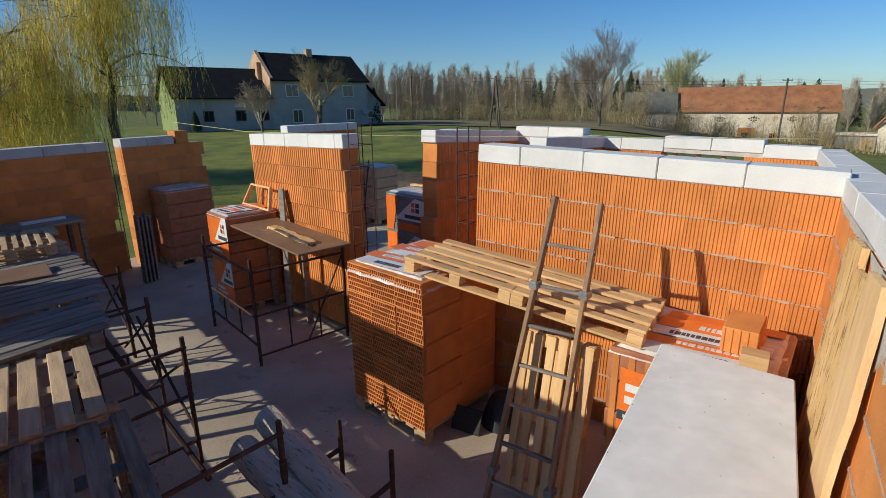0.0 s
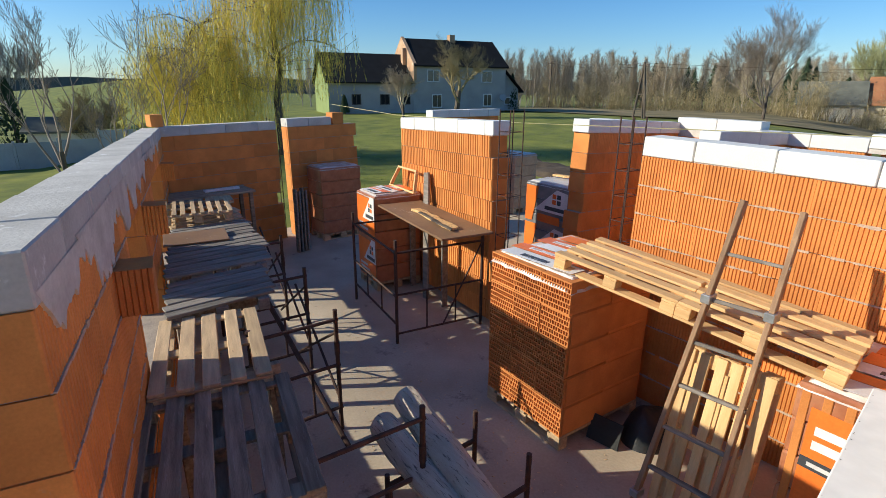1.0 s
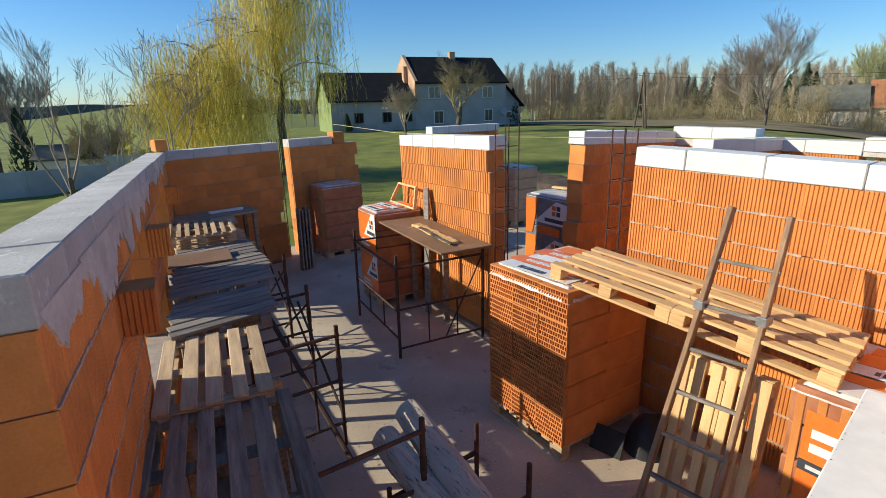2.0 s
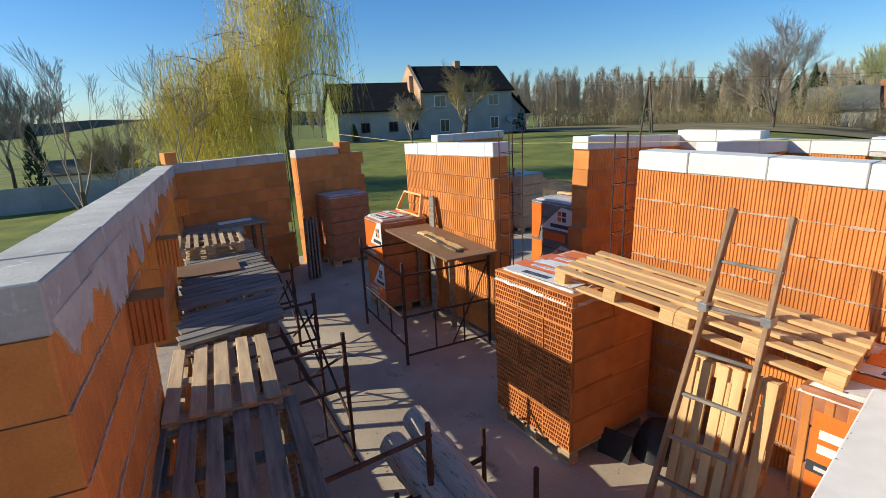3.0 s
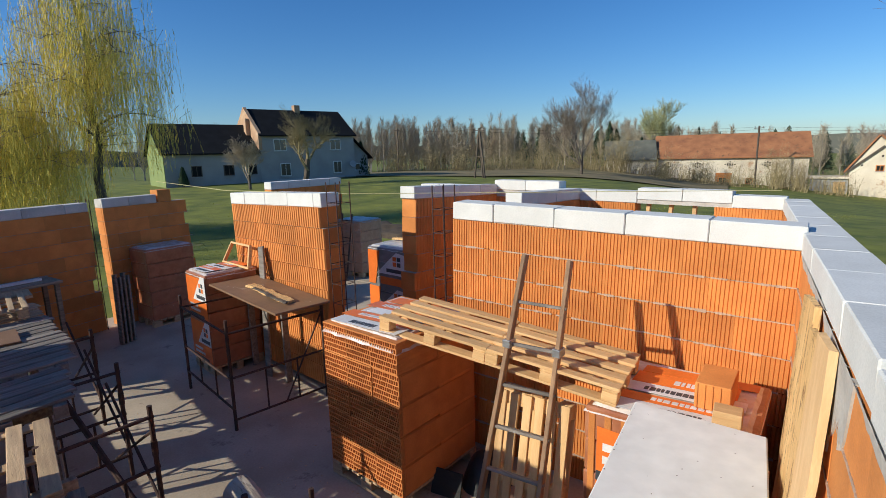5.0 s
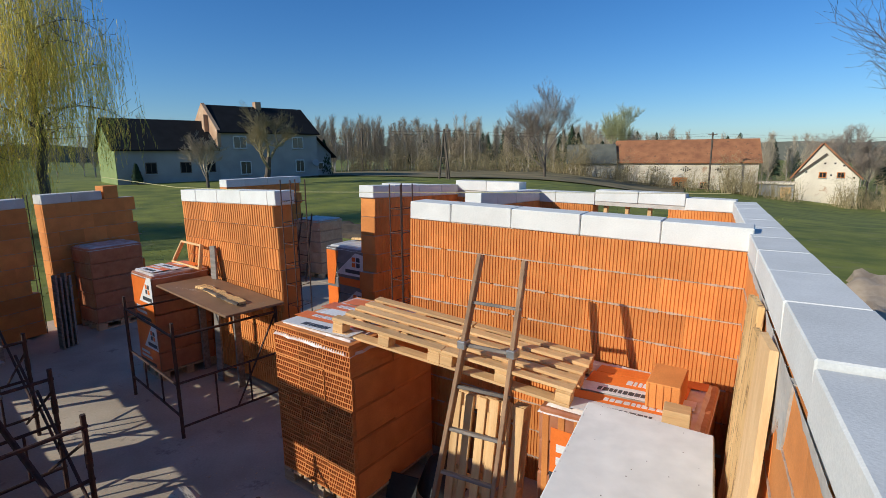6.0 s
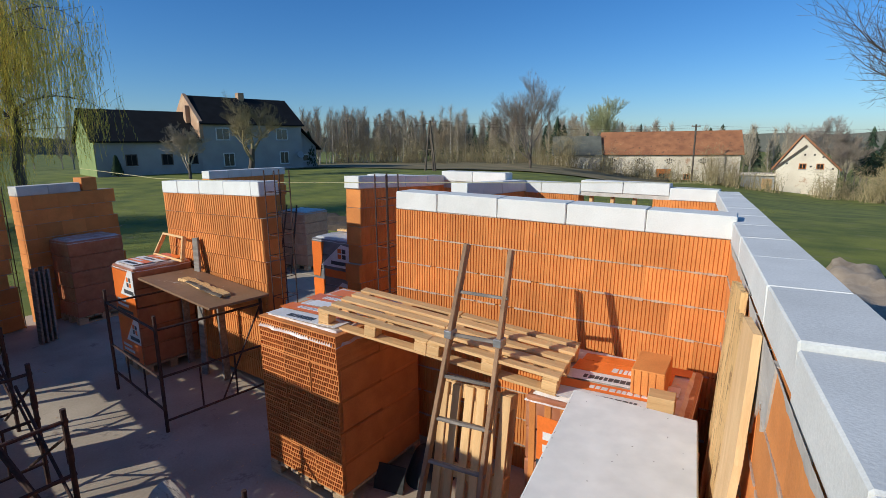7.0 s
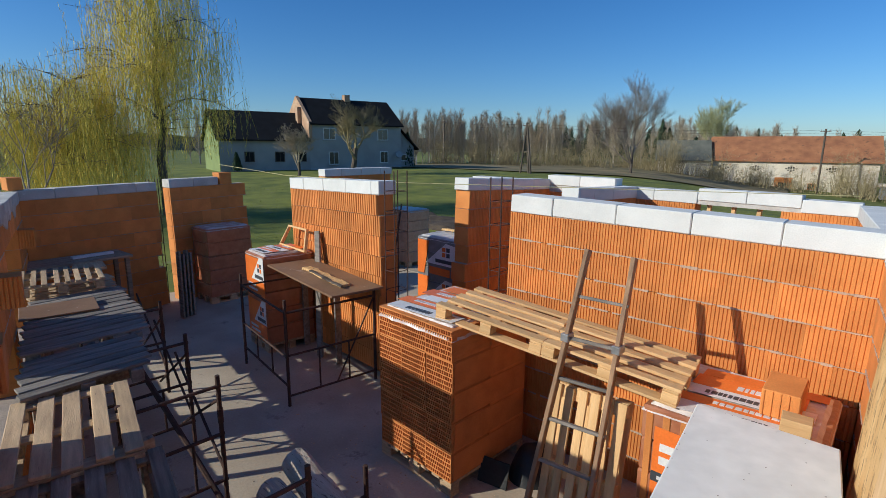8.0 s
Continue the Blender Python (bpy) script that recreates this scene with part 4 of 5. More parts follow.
# ---------------------------------------------------------------- logs, tarpaulin, cord
def log(a, b, r, mat, label, seed):
    """A knobbly trunk piece lying from a to b with cut ends."""
    t = thing("log", pose(0, 0, 0), label, "log", "logs")
    a, b = Vector(a), Vector(b)
    d = (b - a).normalized()
    u = d.orthogonal().normalized()
    w = d.cross(u)
    n, rings = 18, 16
    c = Cloud()
    for k in range(rings + 1):
        p = a.lerp(b, k / rings)
        for i in range(n):
            t_ = 2 * math.pi * i / n
            o = u * math.cos(t_) + w * math.sin(t_)
            rr = r * (1 + 0.16 * noise.noise(Vector((p + o * 0.3) * 3.0) + Vector((seed, 0, 0))) + 0.05 * noise.noise(Vector((p + o) * 14)))
            c.v.append(tuple(p + o * rr))
    for k in range(rings):
        for i in range(n):
            j = (i + 1) % n
            c.f.append((k * n + i, k * n + j, k * n + n + j, k * n + n + i))
    c.f += [tuple(range(n - 1, -1, -1)), tuple(range(rings * n, rings * n + n))]
    part("trunk", c, mat, t)
    return t


log((-3.09, 1.42, 0.52), (-1.70, 1.20, 0.52), 0.115, PALE_LOG, "split pale log with dark bark on a trestle", 2)
log((-2.98, 1.15, 0.46), (-1.75, 1.08, 0.46), 0.105, PALE_LOG, "grey peeled log on a trestle", 8)
for x in (-2.55, -2.0):
    b = thing("log_stand", pose(0, 0, 0), "low rusty steel stand carrying logs", "stand", "log stands")
    part("rail", bar((x, 0.95, 0.33), (x, 1.68, 0.37), 0.018), RUST, b)
    for y in (0.95, 1.32, 1.68):
        part("leg", bar((x, y, 0.0), (x, y, 0.62 if y > 1.5 else 0.42), 0.018), RUST, b)


def draped_heap(name, cx, cy, rx, ry, h, mat, label, category, seed, z0=0.0, kind=""):
    c = Cloud()
    n, m = 26, 9
    for k in range(m + 1):
        f = k / m
        for i in range(n):
            t = 2 * math.pi * i / n
            x, y = cx + rx * f * math.cos(t), cy + ry * f * math.sin(t)
            z = z0 + h * (1 - f ** 2) * (0.75 + 0.5 * noise.noise((x * 3.1, y * 3.1, seed))) if k < m else z0
            c.v.append((x, y, max(z0, z)))
    for k in range(m):
        for i in range(n):
            j = (i + 1) % n
            c.f.append((k * n + i, k * n + n + i, k * n + n + j, k * n + j))
    ob = part(name, c, mat, smooth=True)
    return tagged(ob, label, category, kind=kind)


draped_heap("tarpaulin", -2.12, 3.25, 0.22, 0.28, 0.46, TARP, "crumpled black tarpaulin in deep shade", "tarpaulin", 4)
grey_board = thing("rubber_mat", pose(-2.42, 2.80, 0, 70, 0, 12), "dark sheet propped against bricks", "sheet")
part("mat_body", block(0, 0.28, 0, 0.22, 0, 0.012, 0.003), TARP, grey_board)

for pts in (((-9.95, 3.85, 2.53), (-7.08, 3.66, 2.45), (-4.60, 3.70, 2.47), (-0.40, 6.2, 2.44)),):
    c = thing("guide_cord", pose(0, 0, 0), "thin pale mason's cord stretched over walls", "cord")
    for a, b in zip(pts, pts[1:]):
        part("cord_run", bar(a, b, 0.004, 5), CORD, c)

# bricks that jut from the south wall, and stepped bricks on the west walls
for u, z in ((1.22, 1.76), (3.05, 1.76), (6.4, 1.76)):
    share("brick", brick_mesh(0.25, 0.24, True, 0.238, BRICK_DARK, 0.028, 0.010), wall_l, pose(u, 0.08, z, 0, 1.5, -88))
part("brick", block(0, 0.25, 0, 0.25, 0, 0.238, 0.006), BRICK, wall_a2, at=pose(0.98, 0, 2.262))
part("brick", block(0, 0.18, 0, 0.25, 0, 0.20, 0.006), BRICK, wall_a, at=pose(-0.10, 0.02, 2.424))
# timber props in the back window
for x in (-2.05, -1.75, -1.45):
    pr = thing("window_prop", pose(0, 0, 0), "raw timber prop under the lintel", "prop", "window props")
    part("prop_body", beam((x - 0.06, 7.2, 0.90), (x, 7.2, 2.24), 0.05, 0.07, (0, 1, 0)), FRESH, pr)

# crumbs of brick, bark and wood on the floor
crumbs = Cloud()
rng = random.Random(12)
for _ in range(600):
    if rng.random() < 0.55:
        x, y = rng.gauss(-3.0, 0.7), rng.gauss(1.95, 0.45)
    else:
        x, y = rng.uniform(-9.0, -1.2), rng.uniform(0.6, 6.0)
    s_ = rng.uniform(0.004, 0.012)
    a = rng.uniform(0, 6.28)
    o, p_ = Vector((math.cos(a), math.sin(a), 0)) * s_ * rng.uniform(0.6, 1.8), Vector((-math.sin(a), math.cos(a), 0)) * s_ * 0.5
    c0 = Vector((x, y, 0.001))
    h_ = Vector((0, 0, s_ * rng.uniform(0.3, 0.8)))
    crumbs.quad(c0 - o + h_, c0 + p_ + h_, c0 + o + h_ * 0.6, c0 - p_ + h_ * 0.8)
    crumbs.quad(c0 - o, c0 - p_, c0 - p_ + h_ * 0.8, c0 - o + h_)
    crumbs.quad(c0 - p_, c0 + o, c0 + o + h_ * 0.6, c0 - p_ + h_ * 0.8)
tagged(part("floor_debris", crumbs, OLD_WOOD), "scattered crumbs of bark and brick on the floor", "debris", kind="stuff")

# small pits on the pale slab and its crumbly rim
pits = Cloud()
rng = random.Random(21)
for i in range(46):
    u, v = (rng.uniform(0.02, 0.66), rng.uniform(-1.2, -0.03)) if i < 18 else ((0.012, rng.uniform(-1.24, -0.01)) if i % 2 else (rng.uniform(0.01, 0.68), -0.012))
    u -= 0.17 * v
    r_ = rng.uniform(0.0012, 0.004)
    ring = [Vector((u + r_ * math.cos(a_ * 1.047) * rng.uniform(0.6, 1.3), v + r_ * math.sin(a_ * 1.047) * rng.uniform(0.6, 1.3), 0.0495)) for a_ in range(6)]
    k_ = len(pits.v)
    pits.v += [tuple(q) for q in ring]
    pits.f.append(tuple(range(k_, k_ + 6)))
part("slab_chip", pits, BARK, slab_top, "dark pits and chipped rim")
# ---------------------------------------------------------------- outside: houses
def local(p, q, z):
    """Pose with x along the plan's line from p to q, y away to its left, at height z."""
    return pose(p[0], p[1], z, 0, 0, math.degrees(math.atan2(q[1] - p[1], q[0] - p[0])))


def gable_roof(x0, x1, d, eave, ridge, over=0.35, thick=0.14, front=0.0):
    """Two roof slopes over a block d deep, ridge along x."""
    c = Cloud()
    for s in (0, 1):
        y0 = -over if s == 0 else d + over
        ym = d / 2
        drop = (ridge - eave) * over / (d / 2)
        a, b = (x0 - over, y0, eave - drop), (x1 + over, y0, eave - drop)
        e, f = (x1 + over, ym, ridge), (x0 - over, ym, ridge)
        up = Vector((0, 0, thick))
        q = [Vector(v) for v in (a, b, e, f)]
        t = [v + up for v in q]
        c.quad(*t) if s == 0 else c.quad(*t[::-1])
        c.quad(*q[::-1]) if s == 0 else c.quad(*q)
        for i in range(4):
            j = (i + 1) % 4
            c.quad(q[i], q[j], t[j], t[i])
    return c


def gable_walls(x0, x1, d, eave, ridge):
    """Closed walls with gables at both ends."""
    c = Cloud()
    c.v = [(x0, 0, -3), (x1, 0, -3), (x1, d, -3), (x0, d, -3), (x0, 0, eave), (x1, 0, eave), (x1, d, eave), (x0, d, eave), (x0, d / 2, ridge), (x1, d / 2, ridge)]
    c.f = [(0, 1, 5, 4), (2, 3, 7, 6), (1, 2, 6, 9, 5), (3, 0, 4, 8, 7), (4, 5, 9, 8), (6, 7, 8, 9)]
    return c


def window(parent, x, z, w, h, y=0.0, frame_mat=None, bars=1, glass=None):
    """A framed window standing 5 cm proud of a facade at local y."""
    f = part("window", block(x - 0.07, x + w + 0.07, y - 0.05, y + 0.02, z - 0.07, z + h + 0.07, 0.01), frame_mat or FRAME_WHITE, parent)
    n = bars + 1
    for i in range(n):
        a = x + i * w / n + 0.03
        part("pane", block(a, x + (i + 1) * w / n - 0.03, y - 0.065, y - 0.045, z + 0.02, z + h - 0.02, 0.004), glass or GLASS, f)
    part("sill", block(x - 0.12, x + w + 0.12, y - 0.12, y + 0.02, z - 0.14, z - 0.075, 0.01), CONCRETE, f)
    return f


farmhouse = thing("farmhouse", local((-52.06, 21.4), (-47.3, 44.01), 0.16) @ Matrix.Diagonal((0.97, 1, 1, 1)), "grey rendered farmhouse with black sheet roofs and lime gable", "house")
LEN, JUN = 21.4, 9.6
part("wall", gable_walls(0, JUN, 8.0, 3.45, 6.3), RENDERED, farmhouse)
part("gable_wall", block(-0.06, -0.005, 0.02, 7.98, -1, 3.45, 0.01), GREEN_WALL, farmhouse, "lime-green rendered gable")
gg = Cloud()
gg.v = [(-0.03, 0.02, 3.45), (-0.03, 7.98, 3.45), (-0.03, 4.0, 6.25)]
gg.f = [(0, 2, 1)]
part("gable_wall", gg, GREEN_WALL, farmhouse, "lime-green rendered gable")
part("roof", gable_roof(0, JUN - 0.3, 8.0, 3.45, 6.3), DARK_ROOF, farmhouse, "black sheet roof")
part("wall", gable_walls(JUN, LEN, 8.0, 5.25, 8.05), RENDERED, farmhouse)
part("roof", gable_roof(JUN + 0.35, LEN - 0.1, 8.0, 5.25, 8.05), DARK_ROOF, farmhouse, "black sheet roof")
bw = Cloud()
bw.v = [(JUN - 0.04, -0.1, 3.6), (JUN - 0.04, 8.1, 3.6), (JUN - 0.04, 8.1, 5.35), (JUN - 0.04, 4.0, 8.35), (JUN - 0.04, -0.1, 5.35),
        (JUN + 0.32, -0.1, 3.6), (JUN + 0.32, 8.1, 3.6), (JUN + 0.32, 8.1, 5.35), (JUN + 0.32, 4.0, 8.35), (JUN + 0.32, -0.1, 5.35)]
bw.f = [(0, 4, 3, 2, 1), (5, 6, 7, 8, 9), (0, 5, 9, 4), (4, 9, 8, 3), (3, 8, 7, 2)]
part("firewall", bw, BARE_GABLE, farmhouse, "bare brick and plaster gable")
part("chimney", block(JUN - 0.5, JUN - 0.02, 2.2, 2.9, 5.2, 7.0, 0.02), BARE_GABLE, farmhouse)
part("chimney", block(15.6, 16.3, 3.6, 4.4, 7.8, 8.75, 0.02), BARE_GABLE, farmhouse)
lt = Cloud()
lt.v = [(LEN, 1.2, -2), (LEN + 2.6, 1.2, -2), (LEN + 2.6, 7, -2), (LEN, 7, -2), (LEN, 1.2, 5.1), (LEN + 2.6, 1.2, 2.7), (LEN + 2.6, 7, 2.7), (LEN, 7, 5.1)]
lt.f = [(0, 1, 5, 4), (1, 2, 6, 5), (2, 3, 7, 6), (4, 5, 6, 7)]
part("side_wing", lt, RENDERED, farmhouse)
sr = Cloud()
sr.v = [(LEN - 0.1, 0.7, 5.42), (LEN + 3.1, 0.7, 2.45), (LEN + 3.1, 7.4, 2.45), (LEN - 0.1, 7.4, 5.42), (LEN - 0.1, 0.7, 5.28), (LEN + 3.1, 0.7, 2.31), (LEN + 3.1, 7.4, 2.31), (LEN - 0.1, 7.4, 5.28)]
sr.f = [(0, 1, 2, 3), (7, 6, 5, 4), (0, 4, 5, 1), (1, 5, 6, 2), (3, 2, 6, 7)]
part("roof", sr, DARK_ROOF, farmhouse, "black sheet roof")
for x, z, w, h in ((11.3, 3.5, 1.35, 1.15), (18.2, 3.5, 1.3, 1.15), (11.9, 0.75, 1.1, 1.3), (18.5, 0.85, 1.0, 1.25)):
    window(farmhouse, x, z, w, h)
window(farmhouse, LEN + 0.7, 1.0, 0.7, 0.75, 1.2, bars=0)
for x, w in ((2.5, 0.9), (5.7, 0.95), (8.2, 0.9)):
    window(farmhouse, x, 1.1, w, 0.95, 0.0, BARK, 1, DARK_HOLE)
part("plinth", block(JUN, LEN + 0.03, -0.05, 0.02, -1, 0.35, 0.01), CONCRETE, farmhouse)
dish = part("satellite_dish", bar((LEN - 0.6, -0.55, 1.75), (LEN - 0.62, -0.68, 1.80), 0.42, 16), CONCRETE, farmhouse)

barn = thing("barn", local((-28.8, 85.16), (-6.0, 89.8), -3.65), "long barn with flaking cream plaster and rusty tile roof", "barn")
BL = 23.4
part("wall", gable_walls(2.9, BL, 9.0, 5.0, 8.3), OLD_PLASTER, barn)
part("roof", gable_roof(2.9, BL, 9.0, 5.0, 8.3, 0.4), RED_ROOF, barn, "weathered red tile roof")
for x in (5.0, 9.2, 13.6, 18.4):
    for i in range(5):
        n = 5 - abs(i - 2) * 2
        for k in range(n):
            part("vent_hole", block(x + (k - n / 2) * 0.31, x + (k - n / 2) * 0.31 + 0.22, -0.02, 0.01, 3.3 + i * 0.20, 3.3 + i * 0.20 + 0.14, 0.004), DARK_HOLE, barn)
for x, w, h in ((12.2, 1.0, 0.9), (15.8, 0.8, 0.8)):
    window(barn, x, 0.9, w, h, 0.0, BRICK_DARK, 1, DARK_HOLE)
part("brick_patch", block(11.7, 13.9, -0.015, 0.01, 0.2, 2.5, 0.005), BRICK_DARK, barn)
part("downpipe", bar((19.5, -0.12, 0), (19.5, -0.12, 4.0), 0.07), RUST, barn)
annex = thing("old_stable", local((-32.47, 82.16), (-25.49, 84.74), -3.35), "old cream plaster stable with mossy grey roof", "barn")
part("wall", gable_walls(0, 7.4, 8.0, 4.6, 7.4), OLD_PLASTER, annex)
part("roof", gable_roof(0, 7.2, 8.0, 4.6, 7.4, 0.4), GREY_ROOF, annex)
part("brick_base", block(0.5, 4.5, -0.03, 0.01, 0, 1.6, 0.01), BRICK_DARK, annex)

cottage = thing("gable_cottage", local((-0.8, 88.0), (5.97, 87.8), -4.8), "ruined cottage gable with flaking white plaster", "house")
cw = Cloud()
cw.v = [(0, 0, -1), (6.7, 0, -1), (6.7, 0, 3.9), (2.35, 0, 8.4), (-0.5, 0, 4.2), (0, 9, -1), (6.7, 9, -1), (6.7, 9, 3.9), (2.35, 9, 8.4), (-0.5, 9, 4.2)]
cw.f = [(0, 1, 2, 3, 4), (6, 5, 9, 8, 7), (1, 6, 7, 2), (5, 0, 4, 9)]
part("wall", cw, OLD_PLASTER, cottage)
for a, b in (((-0.9, 3.75), (2.35, 8.55)), ((2.35, 8.55), (7.0, 3.75))):
    rr = Cloud()
    n = Vector((-(b[1] - a[1]), 0, b[0] - a[0])).normalized() * 0.2
    q = [Vector((a[0], -0.25, a[1])), Vector((b[0], -0.25, b[1])), Vector((b[0], 9.2, b[1])), Vector((a[0], 9.2, a[1]))]
    t = [v + n for v in q]
    rr.quad(*q[::-1])
    rr.quad(*t)
    for i in range(4):
        rr.quad(q[i], q[(i + 1) % 4], t[(i + 1) % 4], t[i])
    part("roof", rr, RED_ROOF, cottage)
part("barge_beam", beam((-1.0, -0.15, 3.6), (2.9, -0.15, 7.2), 0.12, 0.25), BARK, cottage)
for x in (2.3, 4.3):
    window(cottage, x, 4.0, 0.75, 0.65, 0.0, BRICK_DARK, 1, DARK_HOLE)
for x, z in ((0.7, 4.6), (2.7, 5.8), (3.8, 5.8), (4.8, 5.5), (3.5, 4.2), (6.0, 3.9)):
    part("vent_hole", block(x, x + 0.22, -0.02, 0.01, z, z + 0.22, 0.005), DARK_HOLE, cottage)
shed = thing("yellow_shed", local((-5.4, 87.9), (-1.2, 88.2), -4.1), "low shed with yellow door beside the cottage", "shed")
part("wall", block(0, 4.2, 0, 3, -1, 2.2, 0.02), RENDERED, shed)
part("roof", block(-0.3, 4.5, -0.3, 3.3, 2.2, 2.5, 0.02), OLD_PLASTER, shed)
part("door", block(2.6, 3.9, -0.04, 0.0, -0.4, 1.8, 0.01), FRESH, shed, "faded yellow door")

# concrete fence and sheds to the south-west
fence = thing("concrete_fence", pose(0, 0, 0), "pale grey concrete panel fence beside the lawn", "fence")
for i in range(14):
    a, b = Vector((-40.5 + 0.0 * i, -28 + i * 2.2, 0)), Vector((-40.5, -28 + (i + 1) * 2.2, 0))
    za = ground_z(a.x, a.y)
    part("panel", beam(a + Vector((0, 0.08, za + 0.75)), b + Vector((0, -0.08, za + 0.75)), 0.06, 1.7), CONCRETE, fence)
    part("post", block(a.x - 0.08, a.x + 0.08, a.y - 0.07, a.y + 0.07, za - 0.5, za + 1.7, 0.01), CONCRETE, fence)
ruin = thing("garden_shed", local((-47, -3.5), (-46, 0.8), -1.9), "low dark garden shed behind the fence", "shed")
part("wall", gable_walls(0, 4.2, 3.5, 1.7, 2.5), OLD_PLASTER, ruin)
part("roof", gable_roof(0, 4.2, 3.5, 1.7, 2.5, 0.3), GREY_ROOF, ruin)


# ---------------------------------------------------------------- outside: trees
def branch(c, p, d, length, r, depth, rng, spread=0.55, droop=0.0, tips=None, sides=5, keep=0.72, kids=3, thin=0.004):
    """Grows one limb with its side limbs into the cloud c."""
    steps = 3
    for i in range(steps):
        d = (d + Vector((rng.gauss(0, 0.10), rng.gauss(0, 0.10), rng.gauss(0, 0.06) + 0.05 - droop))).normalized()
        q = p + d * (length / steps)
        r2 = max(thin, r * (0.86 if i < steps - 1 else 0.74))
        c.tube(p, q, r, r2, sides if depth > 1 else 3)
        if depth > 0 and (i > 0 or depth < 3):
            for _ in range(kids - 1 if i < steps - 1 else 0):
                side = Vector((rng.gauss(0, 1), rng.gauss(0, 1), rng.gauss(0.2, 0.5))).normalized()
                nd = (d * (1 - spread) + side * spread).normalized()
                branch(c, q, nd, length * keep * rng.uniform(0.7, 1.05), r2 * 0.55, depth - 1, rng, spread, droop, tips, sides, keep, kids, thin)
        p, r = q, r2
    if depth > 0:
        for _ in range(kids):
            side = Vector((rng.gauss(0, 1), rng.gauss(0, 1), rng.gauss(0.3, 0.5))).normalized()
            nd = (d * (1 - spread * 0.8) + side * spread * 0.8).normalized()
            branch(c, p, nd, length * keep * rng.uniform(0.75, 1.1), r * 0.72, depth - 1, rng, spread, droop, tips, sides, keep, kids, thin)
    elif tips is not None:
        tips.append((p, d))


def bare_tree(x, y, h, label, seed, trunk=0.3, depth=4, spread=0.5, mat=TWIG, r=None, lean=(0, 0), kids=2, z=None, thin=0.006, wide=1.0):
    rng = random.Random(seed)
    base = Vector((x, y, (ground_z(x, y) if z is None else z) - 0.15))
    t = thing("bare_tree", pose(0, 0, 0), label, "tree", "bare trees")
    r = r or h * 0.013
    c = Cloud()
    top = base + Vector((lean[0], lean[1], h * trunk))
    mid = base.lerp(top, 0.5) + Vector((rng.gauss(0, 0.05), rng.gauss(0, 0.05), 0))
    c.tube(base, mid, r * 1.25, r * 1.05, 8)
    c.tube(mid, top, r * 1.05, r * 0.9, 8)
    part("trunk", c, BARK, t)
    crown = Cloud()
    L = h * (1 - trunk) * 0.42
    for k in range(4 if wide < 1.4 else 7):
        a = 2 * math.pi * k / (4 if wide < 1.4 else 7) + rng.uniform(-0.5, 0.5)
        s = 0.15 if k == 0 else rng.uniform(0.35, 0.75) * wide
        branch(crown, top - Vector((0, 0, h * min(0.15, 0.05 * k))), Vector((math.cos(a) * s, math.sin(a) * s, 1)).normalized(), L, r * 0.62, depth, rng, spread, 0.0, None, 5, 0.68, kids, thin)
    part("crown", crown, mat, t)
    return t


